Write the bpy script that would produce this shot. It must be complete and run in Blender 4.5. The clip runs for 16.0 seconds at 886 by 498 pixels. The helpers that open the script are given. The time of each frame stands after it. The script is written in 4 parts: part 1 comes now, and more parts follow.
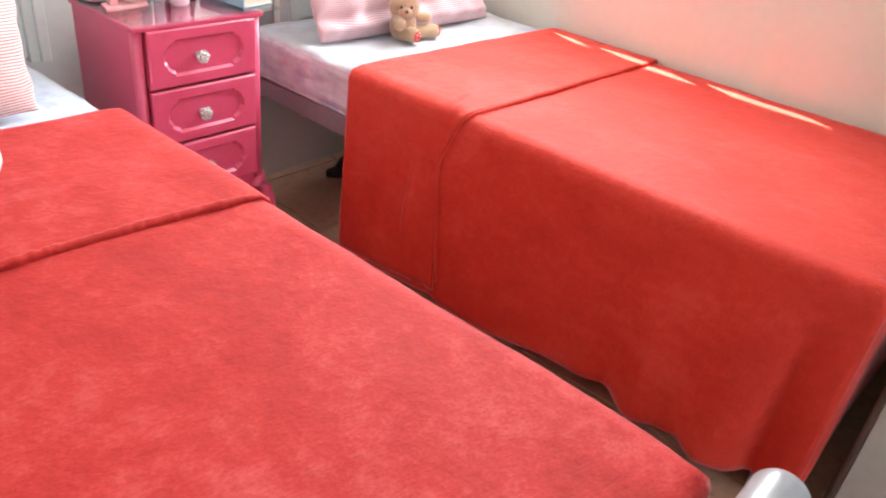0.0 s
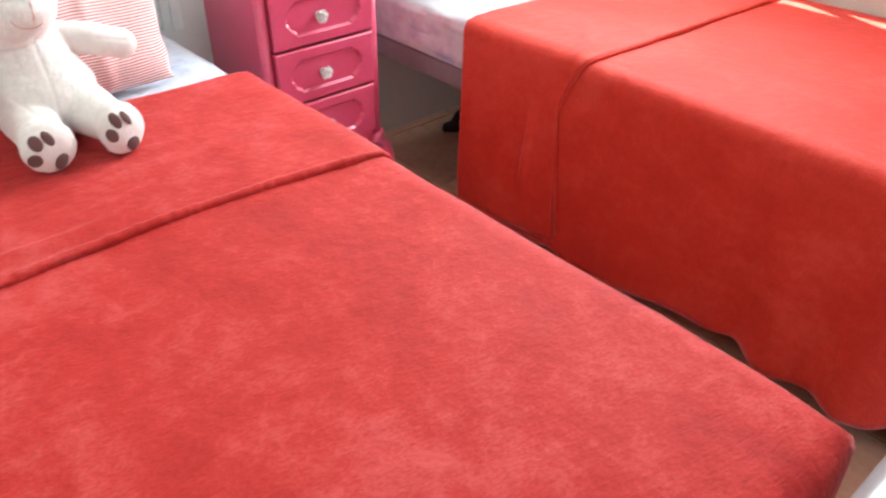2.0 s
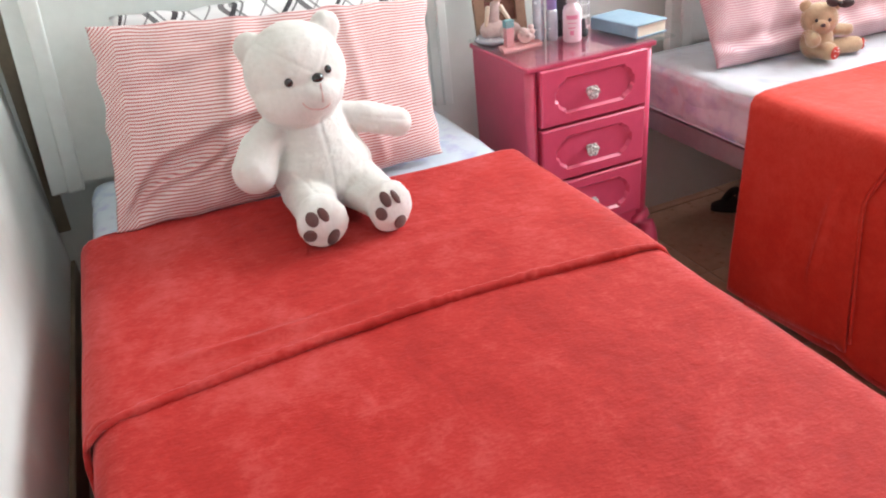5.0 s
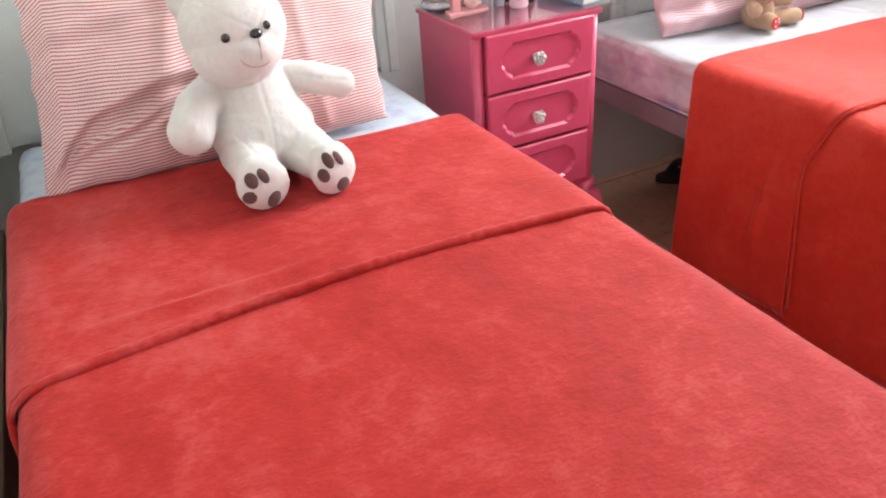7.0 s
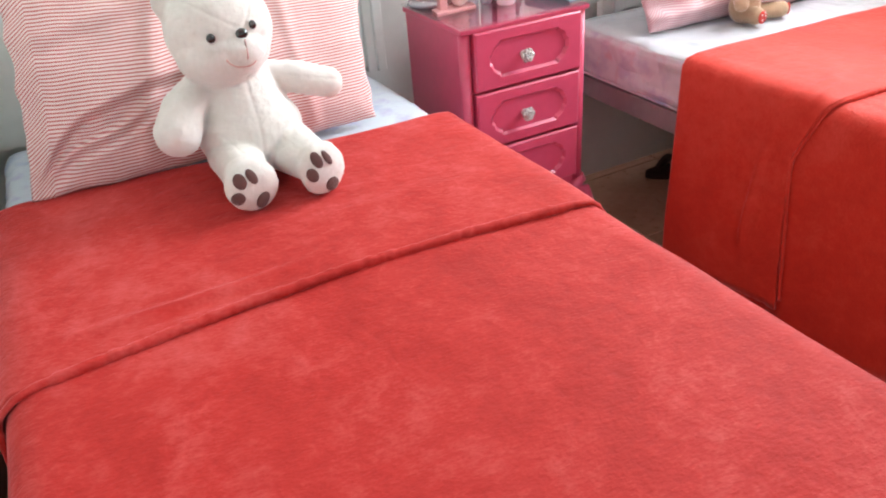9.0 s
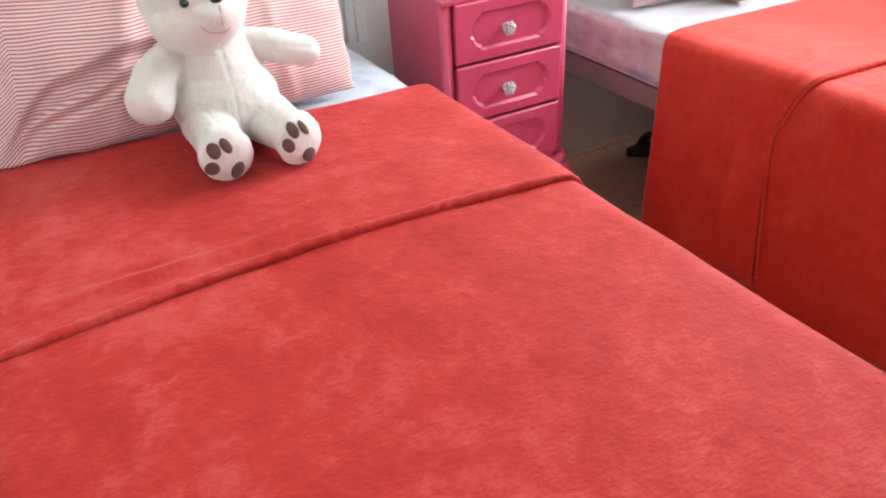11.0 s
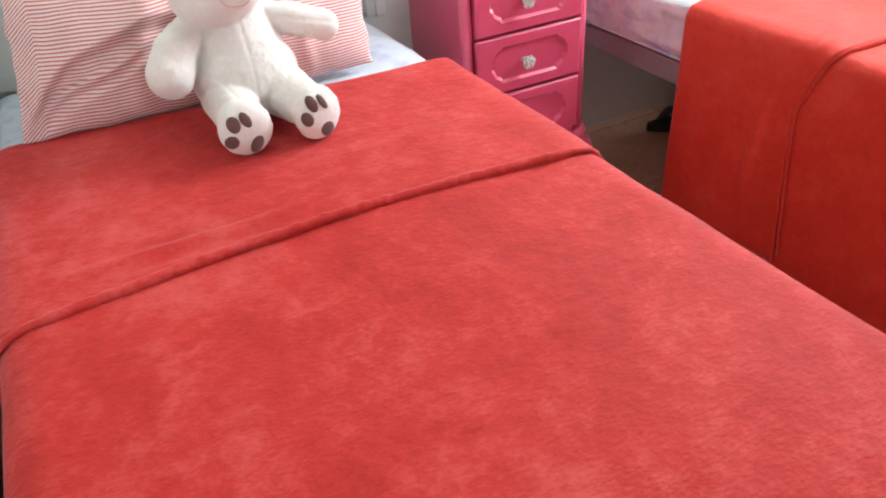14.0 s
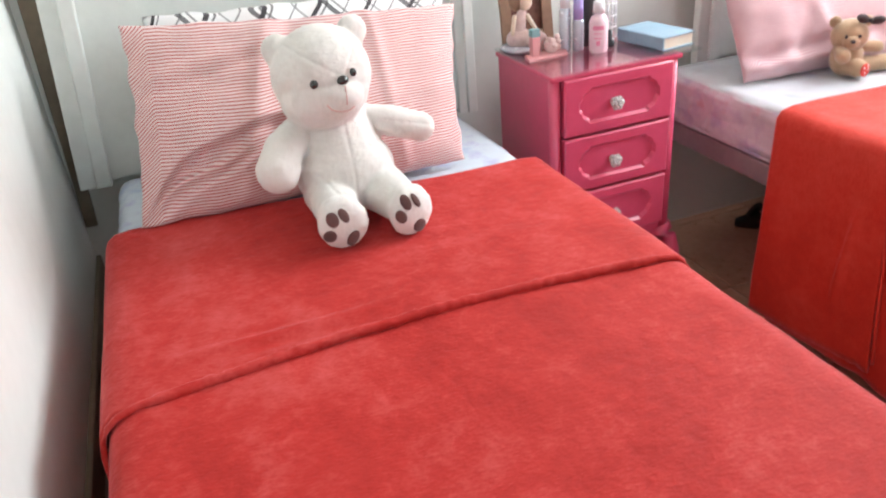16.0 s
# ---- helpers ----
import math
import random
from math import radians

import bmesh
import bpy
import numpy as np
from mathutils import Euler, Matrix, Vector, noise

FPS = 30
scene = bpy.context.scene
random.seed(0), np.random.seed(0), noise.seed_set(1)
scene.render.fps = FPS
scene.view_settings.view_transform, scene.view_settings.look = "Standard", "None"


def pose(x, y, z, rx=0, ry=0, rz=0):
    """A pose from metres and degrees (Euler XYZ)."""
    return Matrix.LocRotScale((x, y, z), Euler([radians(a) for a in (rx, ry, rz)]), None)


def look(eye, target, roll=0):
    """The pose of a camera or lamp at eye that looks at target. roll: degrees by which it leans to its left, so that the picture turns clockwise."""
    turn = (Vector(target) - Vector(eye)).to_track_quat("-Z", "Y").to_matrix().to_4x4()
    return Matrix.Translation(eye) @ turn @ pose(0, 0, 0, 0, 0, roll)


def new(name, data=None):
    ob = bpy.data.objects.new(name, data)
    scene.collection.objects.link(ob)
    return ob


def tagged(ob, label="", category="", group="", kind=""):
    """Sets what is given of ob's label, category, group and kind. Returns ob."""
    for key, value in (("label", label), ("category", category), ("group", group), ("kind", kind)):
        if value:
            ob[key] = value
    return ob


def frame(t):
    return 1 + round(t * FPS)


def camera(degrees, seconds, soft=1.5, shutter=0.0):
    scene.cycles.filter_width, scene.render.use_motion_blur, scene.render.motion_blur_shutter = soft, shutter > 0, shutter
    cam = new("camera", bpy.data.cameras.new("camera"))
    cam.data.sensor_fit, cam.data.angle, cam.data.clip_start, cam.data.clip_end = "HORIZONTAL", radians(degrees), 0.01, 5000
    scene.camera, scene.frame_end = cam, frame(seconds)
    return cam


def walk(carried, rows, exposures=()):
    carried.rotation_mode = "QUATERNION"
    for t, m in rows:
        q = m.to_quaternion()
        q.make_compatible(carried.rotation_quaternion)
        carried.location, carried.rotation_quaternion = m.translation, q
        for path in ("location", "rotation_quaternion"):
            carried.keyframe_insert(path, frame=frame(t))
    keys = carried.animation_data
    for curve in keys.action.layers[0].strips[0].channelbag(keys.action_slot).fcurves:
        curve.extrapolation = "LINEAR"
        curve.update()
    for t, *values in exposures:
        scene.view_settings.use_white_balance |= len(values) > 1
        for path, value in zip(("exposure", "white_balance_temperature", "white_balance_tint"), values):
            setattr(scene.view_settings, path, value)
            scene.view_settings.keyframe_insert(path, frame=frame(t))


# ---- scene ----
from mathutils.bvhtree import BVHTree

cam = camera(60.8, 16.0, soft=2.0, shutter=0.5)
PATH = [
    (0, (0.162, -1.024, 1.266), (1.497, 0.035, 0.25), 7.0),
    (0.5, (0.162, -1.033, 1.276), (1.453, 0.067, 0.241), 4.85),
    (1, (0.156, -1.029, 1.261), (1.43, 0.077, 0.215), 5.4),
    (1.5, (0.15, -1.019, 1.265), (1.366, 0.14, 0.211), 3.7),
    (2, (0.157, -1.017, 1.264), (1.243, 0.212, 0.119), 0.6),
    (2.5, (0.142, -1.008, 1.26), (1.149, 0.26, 0.087), 0.5),
    (3, (0.185, -0.943, 1.253), (1.044, 0.478, 0.139), -4.2),
    (3.5, (0.202, -0.893, 1.241), (0.895, 0.64, 0.159), -6.1),
    (4, (0.184, -0.886, 1.266), (0.749, 0.741, 0.291), -6.69),
    (6.5, (0.196, -0.891, 1.222), (0.904, 0.684, 0.212), -4.7),
    (7, (0.195, -0.89, 1.216), (0.911, 0.663, 0.178), -4.3),
    (7.5, (0.192, -0.891, 1.215), (0.917, 0.666, 0.19), -4.3),
    (8, (0.192, -0.887, 1.215), (0.901, 0.665, 0.172), -4.6),
    (8.5, (0.201, -0.889, 1.211), (0.954, 0.643, 0.17), -4.2),
    (9, (0.197, -0.887, 1.209), (0.933, 0.656, 0.171), -4.9),
    (9.5, (0.203, -0.892, 1.205), (0.928, 0.641, 0.145), -5.0),
    (10, (0.203, -0.889, 1.195), (0.954, 0.613, 0.109), -3.7),
    (12.5, (0.206, -0.884, 1.193), (0.975, 0.605, 0.101), -3.6),
    (13, (0.205, -0.892, 1.191), (0.936, 0.6, 0.078), -3.3),
    (13.5, (0.202, -0.892, 1.19), (0.934, 0.595, 0.071), -3.0),
    (14, (0.202, -0.891, 1.191), (0.902, 0.599, 0.056), -4.5),
    (14.5, (0.202, -0.887, 1.205), (0.85, 0.611, 0.049), -7.4),
    (15, (0.205, -0.89, 1.222), (0.746, 0.686, 0.116), -8.0),
    (15.5, (0.192, -0.898, 1.24), (0.725, 0.728, 0.205), -7.5),
    (16, (0.191, -0.9, 1.248), (0.754, 0.764, 0.292), -5.3),
]
EXPOSURES = [(0.0, 3.03), (2.5, 2.92), (3.5, 2.85), (4.0, 2.56), (6.5, 2.75), (14.0, 2.76), (15.0, 2.8), (16.0, 2.66)]
walk(cam, [(t, look(eye, target, roll)) for t, eye, target, roll in PATH], EXPOSURES)

# ---- light ----
world = bpy.data.worlds.new("sky")
scene.world = world
world.use_nodes = True
wt = world.node_tree
sky = wt.nodes.new("ShaderNodeTexSky")
sky.sky_type, sky.sun_disc, sky.sun_elevation, sky.sun_rotation = "NISHITA", False, radians(64), radians(20)
wt.links.new(sky.outputs[0], wt.nodes["Background"].inputs[0])
wt.nodes["Background"].inputs[1].default_value = 0.1


def lamp(name, kind, m, energy, colour, **more):
    data = bpy.data.lights.new(name, kind)
    data.energy, data.color = energy, colour
    for key, value in more.items():
        setattr(data, key, value)
    ob = new(name, data)
    ob.matrix_world = m
    return ob


lamp("sun", "SUN", look((2.36 + 0.82, 2.25, 0.61 + 5.0), (2.36, 0, 0.61)), 6.5, (1.0, 0.95, 0.86), angle=radians(0.5))
lamp("east_window_sky", "AREA", look((2.7, 0.41, 1.74), (1.5, 0.41, 1.1)), 13.0, (0.98, 0.985, 1.0), shape="RECTANGLE", size=1.3, size_y=1.1)
lamp("south_door_sky", "AREA", look((1.2, -2.78, 1.1), (1.2, 0.0, 1.1)), 1.7, (0.93, 0.97, 1.0), shape="RECTANGLE", size=0.8, size_y=2.05)

# ---- materials ----


def material(name, low, high, rough=0.6, scale=6.0, fine=60.0, bump=0.1, bump_scale=200.0, metal=0.0, coat=0.0, sheen=0.0, sheen_tint=(1, 1, 1), spread=(0.35, 0.65)):
    """Two colours mixed by coarse and fine noise, with fine relief."""
    m = bpy.data.materials.new(name)
    m.use_nodes = True
    t = m.node_tree
    n, l = t.nodes, t.links
    b = n["Principled BSDF"]
    co = n.new("ShaderNodeTexCoord")
    a = n.new("ShaderNodeTexNoise")
    a.inputs["Scale"].default_value, a.inputs["Detail"].default_value = scale, 4
    f = n.new("ShaderNodeTexNoise")
    f.inputs["Scale"].default_value, f.inputs["Detail"].default_value = fine, 3
    mix = n.new("ShaderNodeMath")
    mix.operation = "MULTIPLY_ADD"
    mix.inputs[1].default_value = 0.35
    l.new(f.outputs[0], mix.inputs[0])
    half = n.new("ShaderNodeMath")
    half.operation = "MULTIPLY"
    half.inputs[1].default_value = 0.65
    l.new(a.outputs[0], half.inputs[0])
    l.new(half.outputs[0], mix.inputs[2])
    ramp = n.new("ShaderNodeValToRGB")
    ramp.color_ramp.elements[0].position, ramp.color_ramp.elements[1].position = spread
    ramp.color_ramp.elements[0].color, ramp.color_ramp.elements[1].color = (*low, 1), (*high, 1)
    l.new(mix.outputs[0], ramp.inputs[0])
    l.new(ramp.outputs[0], b.inputs["Base Color"])
    r = n.new("ShaderNodeMapRange")
    r.inputs[3].default_value, r.inputs[4].default_value = max(rough - 0.08, 0.02), min(rough + 0.08, 1)
    l.new(f.outputs[0], r.inputs[0])
    l.new(r.outputs[0], b.inputs["Roughness"])
    k = n.new("ShaderNodeTexNoise")
    k.inputs["Scale"].default_value, k.inputs["Detail"].default_value = bump_scale, 3
    bu = n.new("ShaderNodeBump")
    bu.inputs["Strength"].default_value, bu.inputs["Distance"].default_value = bump, 0.004
    l.new(k.outputs[0], bu.inputs["Height"])
    l.new(bu.outputs[0], b.inputs["Normal"])
    for node in (a, f, k):
        l.new(co.outputs["Object"], node.inputs["Vector"])
    b.inputs["Metallic"].default_value, b.inputs["Coat Weight"].default_value = metal, coat
    b.inputs["Sheen Weight"].default_value, b.inputs["Sheen Roughness"].default_value = sheen, 0.4
    b.inputs["Sheen Tint"].default_value = (*sheen_tint, 1)
    return m


def bands(name, colours, period, uv_axis=1, warp=0.0, rough=0.85, widths=(0.5,), bump=0.15):
    """Woven stripes along one axis of the cloth's own metres."""
    m = bpy.data.materials.new(name)
    m.use_nodes = True
    t = m.node_tree
    n, l = t.nodes, t.links
    b = n["Principled BSDF"]
    co = n.new("ShaderNodeTexCoord")
    sep = n.new("ShaderNodeSeparateXYZ")
    l.new(co.outputs["UV"], sep.inputs[0])
    no = n.new("ShaderNodeTexNoise")
    no.inputs["Scale"].default_value = 9
    l.new(co.outputs["UV"], no.inputs["Vector"])
    ma = n.new("ShaderNodeMath")
    ma.operation = "MULTIPLY_ADD"
    ma.inputs[1].default_value = warp
    l.new(no.outputs[0], ma.inputs[0])
    l.new(sep.outputs[uv_axis], ma.inputs[2])
    di = n.new("ShaderNodeMath")
    di.operation = "DIVIDE"
    di.inputs[1].default_value = period
    l.new(ma.outputs[0], di.inputs[0])
    fr = n.new("ShaderNodeMath")
    fr.operation = "FRACT"
    l.new(di.outputs[0], fr.inputs[0])
    ramp = n.new("ShaderNodeValToRGB")
    ramp.color_ramp.interpolation = "LINEAR"
    e = ramp.color_ramp.elements
    e[0].position, e[1].position = 0.0, 0.12
    e[0].color, e[1].color = (*colours[0], 1), (*colours[1], 1)
    for p, c in ((0.45, colours[1]), (0.57, colours[0]), (1.0, colours[0])):
        e.new(p).color = (*c, 1)
    l.new(fr.outputs[0], ramp.inputs[0])
    fine = n.new("ShaderNodeTexNoise")
    fine.inputs["Scale"].default_value = 25
    l.new(co.outputs["UV"], fine.inputs["Vector"])
    fade = n.new("ShaderNodeMix")
    fade.data_type, fade.blend_type = "RGBA", "MULTIPLY"
    fade.inputs["Factor"].default_value = 0.25
    l.new(ramp.outputs[0], fade.inputs[6])
    l.new(fine.outputs[0], fade.inputs[7])
    l.new(fade.outputs[2], b.inputs["Base Color"])
    b.inputs["Roughness"].default_value, b.inputs["Sheen Weight"].default_value = rough, 0.2
    w = n.new("ShaderNodeTexNoise")
    w.inputs["Scale"].default_value = 500
    l.new(co.outputs["UV"], w.inputs["Vector"])
    bu = n.new("ShaderNodeBump")
    bu.inputs["Strength"].default_value, bu.inputs["Distance"].default_value = bump, 0.002
    l.new(w.outputs[0], bu.inputs["Height"])
    l.new(bu.outputs[0], b.inputs["Normal"])
    return m


def plaid_material(name):
    """White cloth with a slanted black and grey check."""
    m = bpy.data.materials.new(name)
    m.use_nodes = True
    t = m.node_tree
    n, l = t.nodes, t.links
    b = n["Principled BSDF"]
    co = n.new("ShaderNodeTexCoord")
    mp = n.new("ShaderNodeMapping")
    mp.inputs["Rotation"].default_value = (0, 0, radians(38))
    l.new(co.outputs["UV"], mp.inputs[0])
    sep = n.new("ShaderNodeSeparateXYZ")
    l.new(mp.outputs[0], sep.inputs[0])
    total = None
    for axis in (0, 1):
        di = n.new("ShaderNodeMath")
        di.operation = "DIVIDE"
        di.inputs[1].default_value = 0.1
        l.new(sep.outputs[axis], di.inputs[0])
        fr = n.new("ShaderNodeMath")
        fr.operation = "FRACT"
        l.new(di.outputs[0], fr.inputs[0])
        ramp = n.new("ShaderNodeValToRGB")
        ramp.color_ramp.interpolation = "CONSTANT"
        e = ramp.color_ramp.elements
        e[0].position, e[1].position = 0.0, 0.09
        e[0].color, e[1].color = (0.06, 0.055, 0.06, 1), (0.8, 0.8, 0.8, 1)
        for p, v in ((0.16, 0.2), (0.2, 0.8), (0.58, 0.3), (0.62, 0.8)):
            e.new(p).color = (v, v, v, 1)
        l.new(fr.outputs[0], ramp.inputs[0])
        if total is None:
            total = ramp
        else:
            mul = n.new("ShaderNodeMix")
            mul.data_type, mul.blend_type = "RGBA", "DARKEN"
            mul.inputs["Factor"].default_value = 0.85
            l.new(total.outputs[0], mul.inputs[6])
            l.new(ramp.outputs[0], mul.inputs[7])
            l.new(mul.outputs[2], b.inputs["Base Color"])
    b.inputs["Roughness"].default_value = 0.85
    return m


def blotched(name, ground, spots, scale, rough, coat, bump, crease):
    """Printed ticking under clear film: soft coloured flowers on pale cloth, creased film over it."""
    m = material(name, ground, tuple(min(1, c * 1.06) for c in ground), rough, 8, 70, 0.0, 90, coat=coat)
    n, l = m.node_tree.nodes, m.node_tree.links
    b = n["Principled BSDF"]
    co = n["Texture Coordinate"]
    base = b.inputs["Base Color"].links[0].from_socket
    for i, (colour, size, cut) in enumerate(spots):
        v = n.new("ShaderNodeTexNoise")
        v.inputs["Scale"].default_value, v.inputs["Detail"].default_value = size, 5
        mp = n.new("ShaderNodeMapping")
        mp.inputs["Location"].default_value = (3.1 * i, 1.7 * i, 0.9 * i)
        l.new(co.outputs["Object"], mp.inputs[0])
        l.new(mp.outputs[0], v.inputs["Vector"])
        r = n.new("ShaderNodeMapRange")
        r.inputs[1].default_value, r.inputs[2].default_value = cut, cut + 0.12
        l.new(v.outputs[0], r.inputs[0])
        mix = n.new("ShaderNodeMix")
        mix.data_type = "RGBA"
        l.new(r.outputs[0], mix.inputs["Factor"])
        l.new(base, mix.inputs[6])
        mix.inputs[7].default_value = (*colour, 1)
        base = mix.outputs[2]
    l.new(base, b.inputs["Base Color"])
    k = n.new("ShaderNodeTexVoronoi")
    k.feature = "DISTANCE_TO_EDGE"
    k.inputs["Scale"].default_value = crease
    l.new(co.outputs["Object"], k.inputs["Vector"])
    bu = n.new("ShaderNodeBump")
    bu.inputs["Strength"].default_value, bu.inputs["Distance"].default_value = bump, 0.01
    l.new(k.outputs["Distance"], bu.inputs["Height"])
    l.new(bu.outputs[0], b.inputs["Normal"])
    l.new(bu.outputs[0], b.inputs["Coat Normal"])
    b.inputs["Coat Roughness"].default_value = 0.12
    return m


def clear(name, colour, rough=0.02):
    """Flat glass: clear through, glossy at its face."""
    m = bpy.data.materials.new(name)
    m.use_nodes = True
    n, l = m.node_tree.nodes, m.node_tree.links
    n.remove(n["Principled BSDF"])
    see, gloss, mix, face, power = n.new("ShaderNodeBsdfTransparent"), n.new("ShaderNodeBsdfGlossy"), n.new("ShaderNodeMixShader"), n.new("ShaderNodeLayerWeight"), n.new("ShaderNodeMath")
    see.inputs[0].default_value = (*colour, 1)
    gloss.inputs["Roughness"].default_value, face.inputs[0].default_value = rough, 0.5
    power.operation, power.inputs[1].default_value, power.use_clamp = "POWER", 3.0, True
    l.new(face.outputs["Facing"], power.inputs[0])
    l.new(power.outputs[0], mix.inputs[0])
    l.new(see.outputs[0], mix.inputs[1])
    l.new(gloss.outputs[0], mix.inputs[2])
    l.new(mix.outputs[0], n["Material Output"].inputs[0])
    return m


def fleece(name, mottle, low, mid, high):
    """Deep-pile red fleece: broad brushed patches, tufts, single lying fibres and dark gaps in the pile."""
    m = bpy.data.materials.new(name)
    m.use_nodes = True
    n, l = m.node_tree.nodes, m.node_tree.links
    b = n["Principled BSDF"]
    co = n.new("ShaderNodeTexCoord")

    def layer(stretch, scale, detail, rough, warp):
        mp = n.new("ShaderNodeMapping")
        mp.inputs["Scale"].default_value = stretch
        mp.inputs["Rotation"].default_value = (0, 0, radians(24))
        l.new(co.outputs["Object"], mp.inputs[0])
        k = n.new("ShaderNodeTexNoise")
        k.inputs["Scale"].default_value, k.inputs["Detail"].default_value = scale, detail
        k.inputs["Roughness"].default_value, k.inputs["Distortion"].default_value = rough, warp
        l.new(mp.outputs[0], k.inputs["Vector"])
        return k.outputs[0]

    def add(value, weight, rest):
        w = n.new("ShaderNodeMath")
        w.operation = "MULTIPLY_ADD"
        w.inputs[1].default_value = weight
        l.new(value, w.inputs[0])
        if rest is None:
            w.inputs[2].default_value = 0.0
        else:
            l.new(rest, w.inputs[2])
        return w.outputs[0]

    broad = layer((1, 0.7, 1), 2.2, 4, 0.6, 0.8)
    patch = layer((1, 0.8, 1), 9, 6, 0.62, 0.4)
    tuft = layer((0.8, 1, 1), 46, 3, 0.6, 0.2)
    fibre = layer((0.5, 1, 0.6), 230, 2, 0.5, 0.0)
    total = add(broad, 0.7 - mottle, None)
    total = add(patch, mottle, total)
    total = add(tuft, 0.18, total)
    total = add(fibre, 0.12, total)
    ramp = n.new("ShaderNodeValToRGB")
    e = ramp.color_ramp.elements
    e[0].position, e[1].position = 0.4, 0.615
    e[0].color, e[1].color = (*low, 1), (*high, 1)
    e.new(0.5).color = (*mid, 1)
    l.new(total, ramp.inputs[0])
    l.new(ramp.outputs[0], b.inputs["Base Color"])
    b.inputs["Roughness"].default_value, b.inputs["Specular IOR Level"].default_value = 0.75, 0.3
    b.inputs["Sheen Weight"].default_value, b.inputs["Sheen Roughness"].default_value, b.inputs["Sheen Tint"].default_value = 0.5, 0.3, (1.0, 0.42, 0.46, 1)
    deep = add(fibre, 0.22, add(tuft, 0.5, add(patch, 0.8, None)))
    bu = n.new("ShaderNodeBump")
    bu.inputs["Strength"].default_value, bu.inputs["Distance"].default_value = 0.6, 0.007
    l.new(deep, bu.inputs["Height"])
    l.new(bu.outputs[0], b.inputs["Normal"])
    return m


M_FLEECE = fleece("red fleece", 0.36, (0.36, 0.012, 0.009), (0.46, 0.023, 0.018), (0.56, 0.07, 0.064))
# same red fleece, brighter and more orange: red bounce light put into the colour
M_FLEECE_B = fleece("red fleece with bounce light", 0.2, (0.47, 0.023, 0.012), (0.535, 0.032, 0.017), (0.6, 0.056, 0.038))
M_WALL = material("cream wall paint", (0.66, 0.69, 0.65), (0.72, 0.75, 0.71), 0.7, 2.5, 30, 0.08, 120)
# warmer than the other walls: the peach glow of bounced light is in the colour
M_WALL_EAST = material("cream wall paint with warm glow", (0.68, 0.62, 0.54), (0.73, 0.67, 0.59), 0.7, 2.5, 30, 0.08, 120)
M_CEIL = material("white ceiling paint", (0.82, 0.82, 0.8), (0.86, 0.86, 0.84), 0.8, 3, 40, 0.05, 100)
M_TILE = material("brown ceramic tile", (0.37, 0.2, 0.125), (0.5, 0.3, 0.2), 0.3, 5, 40, 0.05, 60, coat=0.2)
M_GROUT = material("pale grout", (0.3, 0.24, 0.19), (0.38, 0.31, 0.25), 0.9, 8, 90, 0.2, 300)
M_WOOD = material("brown wood", (0.2, 0.11, 0.07), (0.32, 0.19, 0.12), 0.5, 5, 60, 0.1, 120)
M_PINK = material("raspberry pink paint", (0.6, 0.068, 0.14), (0.68, 0.085, 0.172), 0.34, 6, 45, 0.06, 90, coat=0.25)
# darker copy of the raspberry paint: shade between the drawers as colour
M_PINK_SHADE = material("raspberry paint with shade in the joints", (0.26, 0.018, 0.04), (0.33, 0.025, 0.055), 0.5, 6, 45, 0.06, 90)
M_CRYSTAL = material("crystal knob", (0.72, 0.7, 0.68), (0.9, 0.89, 0.87), 0.08, 60, 160, 0.0, 90, coat=1.0)
M_GLASS = clear("clear glass", (0.93, 0.97, 0.96))
M_CRYSTAL.node_tree.nodes["Principled BSDF"].inputs["Transmission Weight"].default_value = 0.3
M_GREY = material("grey enamel", (0.27, 0.27, 0.28), (0.34, 0.34, 0.35), 0.32, 5, 50, 0.05, 100, coat=0.4)
M_MAUVE = material("grey mauve enamel", (0.23, 0.195, 0.21), (0.29, 0.255, 0.27), 0.4, 5, 50, 0.05, 100, coat=0.2)
M_WHITE_WOOD = material("white painted wood", (0.68, 0.71, 0.67), (0.76, 0.79, 0.75), 0.45, 3, 40, 0.06, 90, coat=0.15)
M_SHEET_A = blotched("blue printed ticking", (0.6, 0.68, 0.76), (((0.36, 0.46, 0.68), 10, 0.53), ((0.5, 0.52, 0.72), 18, 0.57), ((0.66, 0.46, 0.5), 14, 0.66)), 1, 0.5, 0.5, 0.3, 18)
M_SHEET_B = blotched("lilac printed ticking under film", (0.62, 0.62, 0.67), (((0.5, 0.46, 0.6), 12, 0.53), ((0.6, 0.46, 0.52), 20, 0.58), ((0.38, 0.44, 0.64), 8, 0.6)), 1, 0.35, 1.0, 0.9, 14)
M_WHITE_TOP = blotched("white ticking with faint flowers", (0.5, 0.52, 0.56), (((0.38, 0.43, 0.58), 9, 0.57), ((0.5, 0.47, 0.53), 17, 0.6)), 1, 0.4, 0.8, 0.5, 13)
M_STRIPE = bands("red and white stripes", ((0.82, 0.68, 0.65), (0.55, 0.15, 0.15)), 0.007, warp=0.012)
M_STRIPE_B = bands("pink and white fine stripes", ((0.7, 0.53, 0.55), (0.6, 0.31, 0.34)), 0.0068, warp=0.02)
M_PLAID = plaid_material("black check on white")
M_PLUSH = material("white plush", (0.69, 0.665, 0.615), (0.75, 0.73, 0.69), 0.95, 14, 120, 0.3, 520, sheen=0.5)
M_PAD = material("brown felt", (0.11, 0.055, 0.05), (0.15, 0.078, 0.07), 0.9, 20, 140, 0.4, 400, sheen=0.3)
M_BEAD = material("black plastic bead", (0.01, 0.009, 0.009), (0.02, 0.018, 0.018), 0.15, 20, 90, 0.0, 90, coat=0.6)
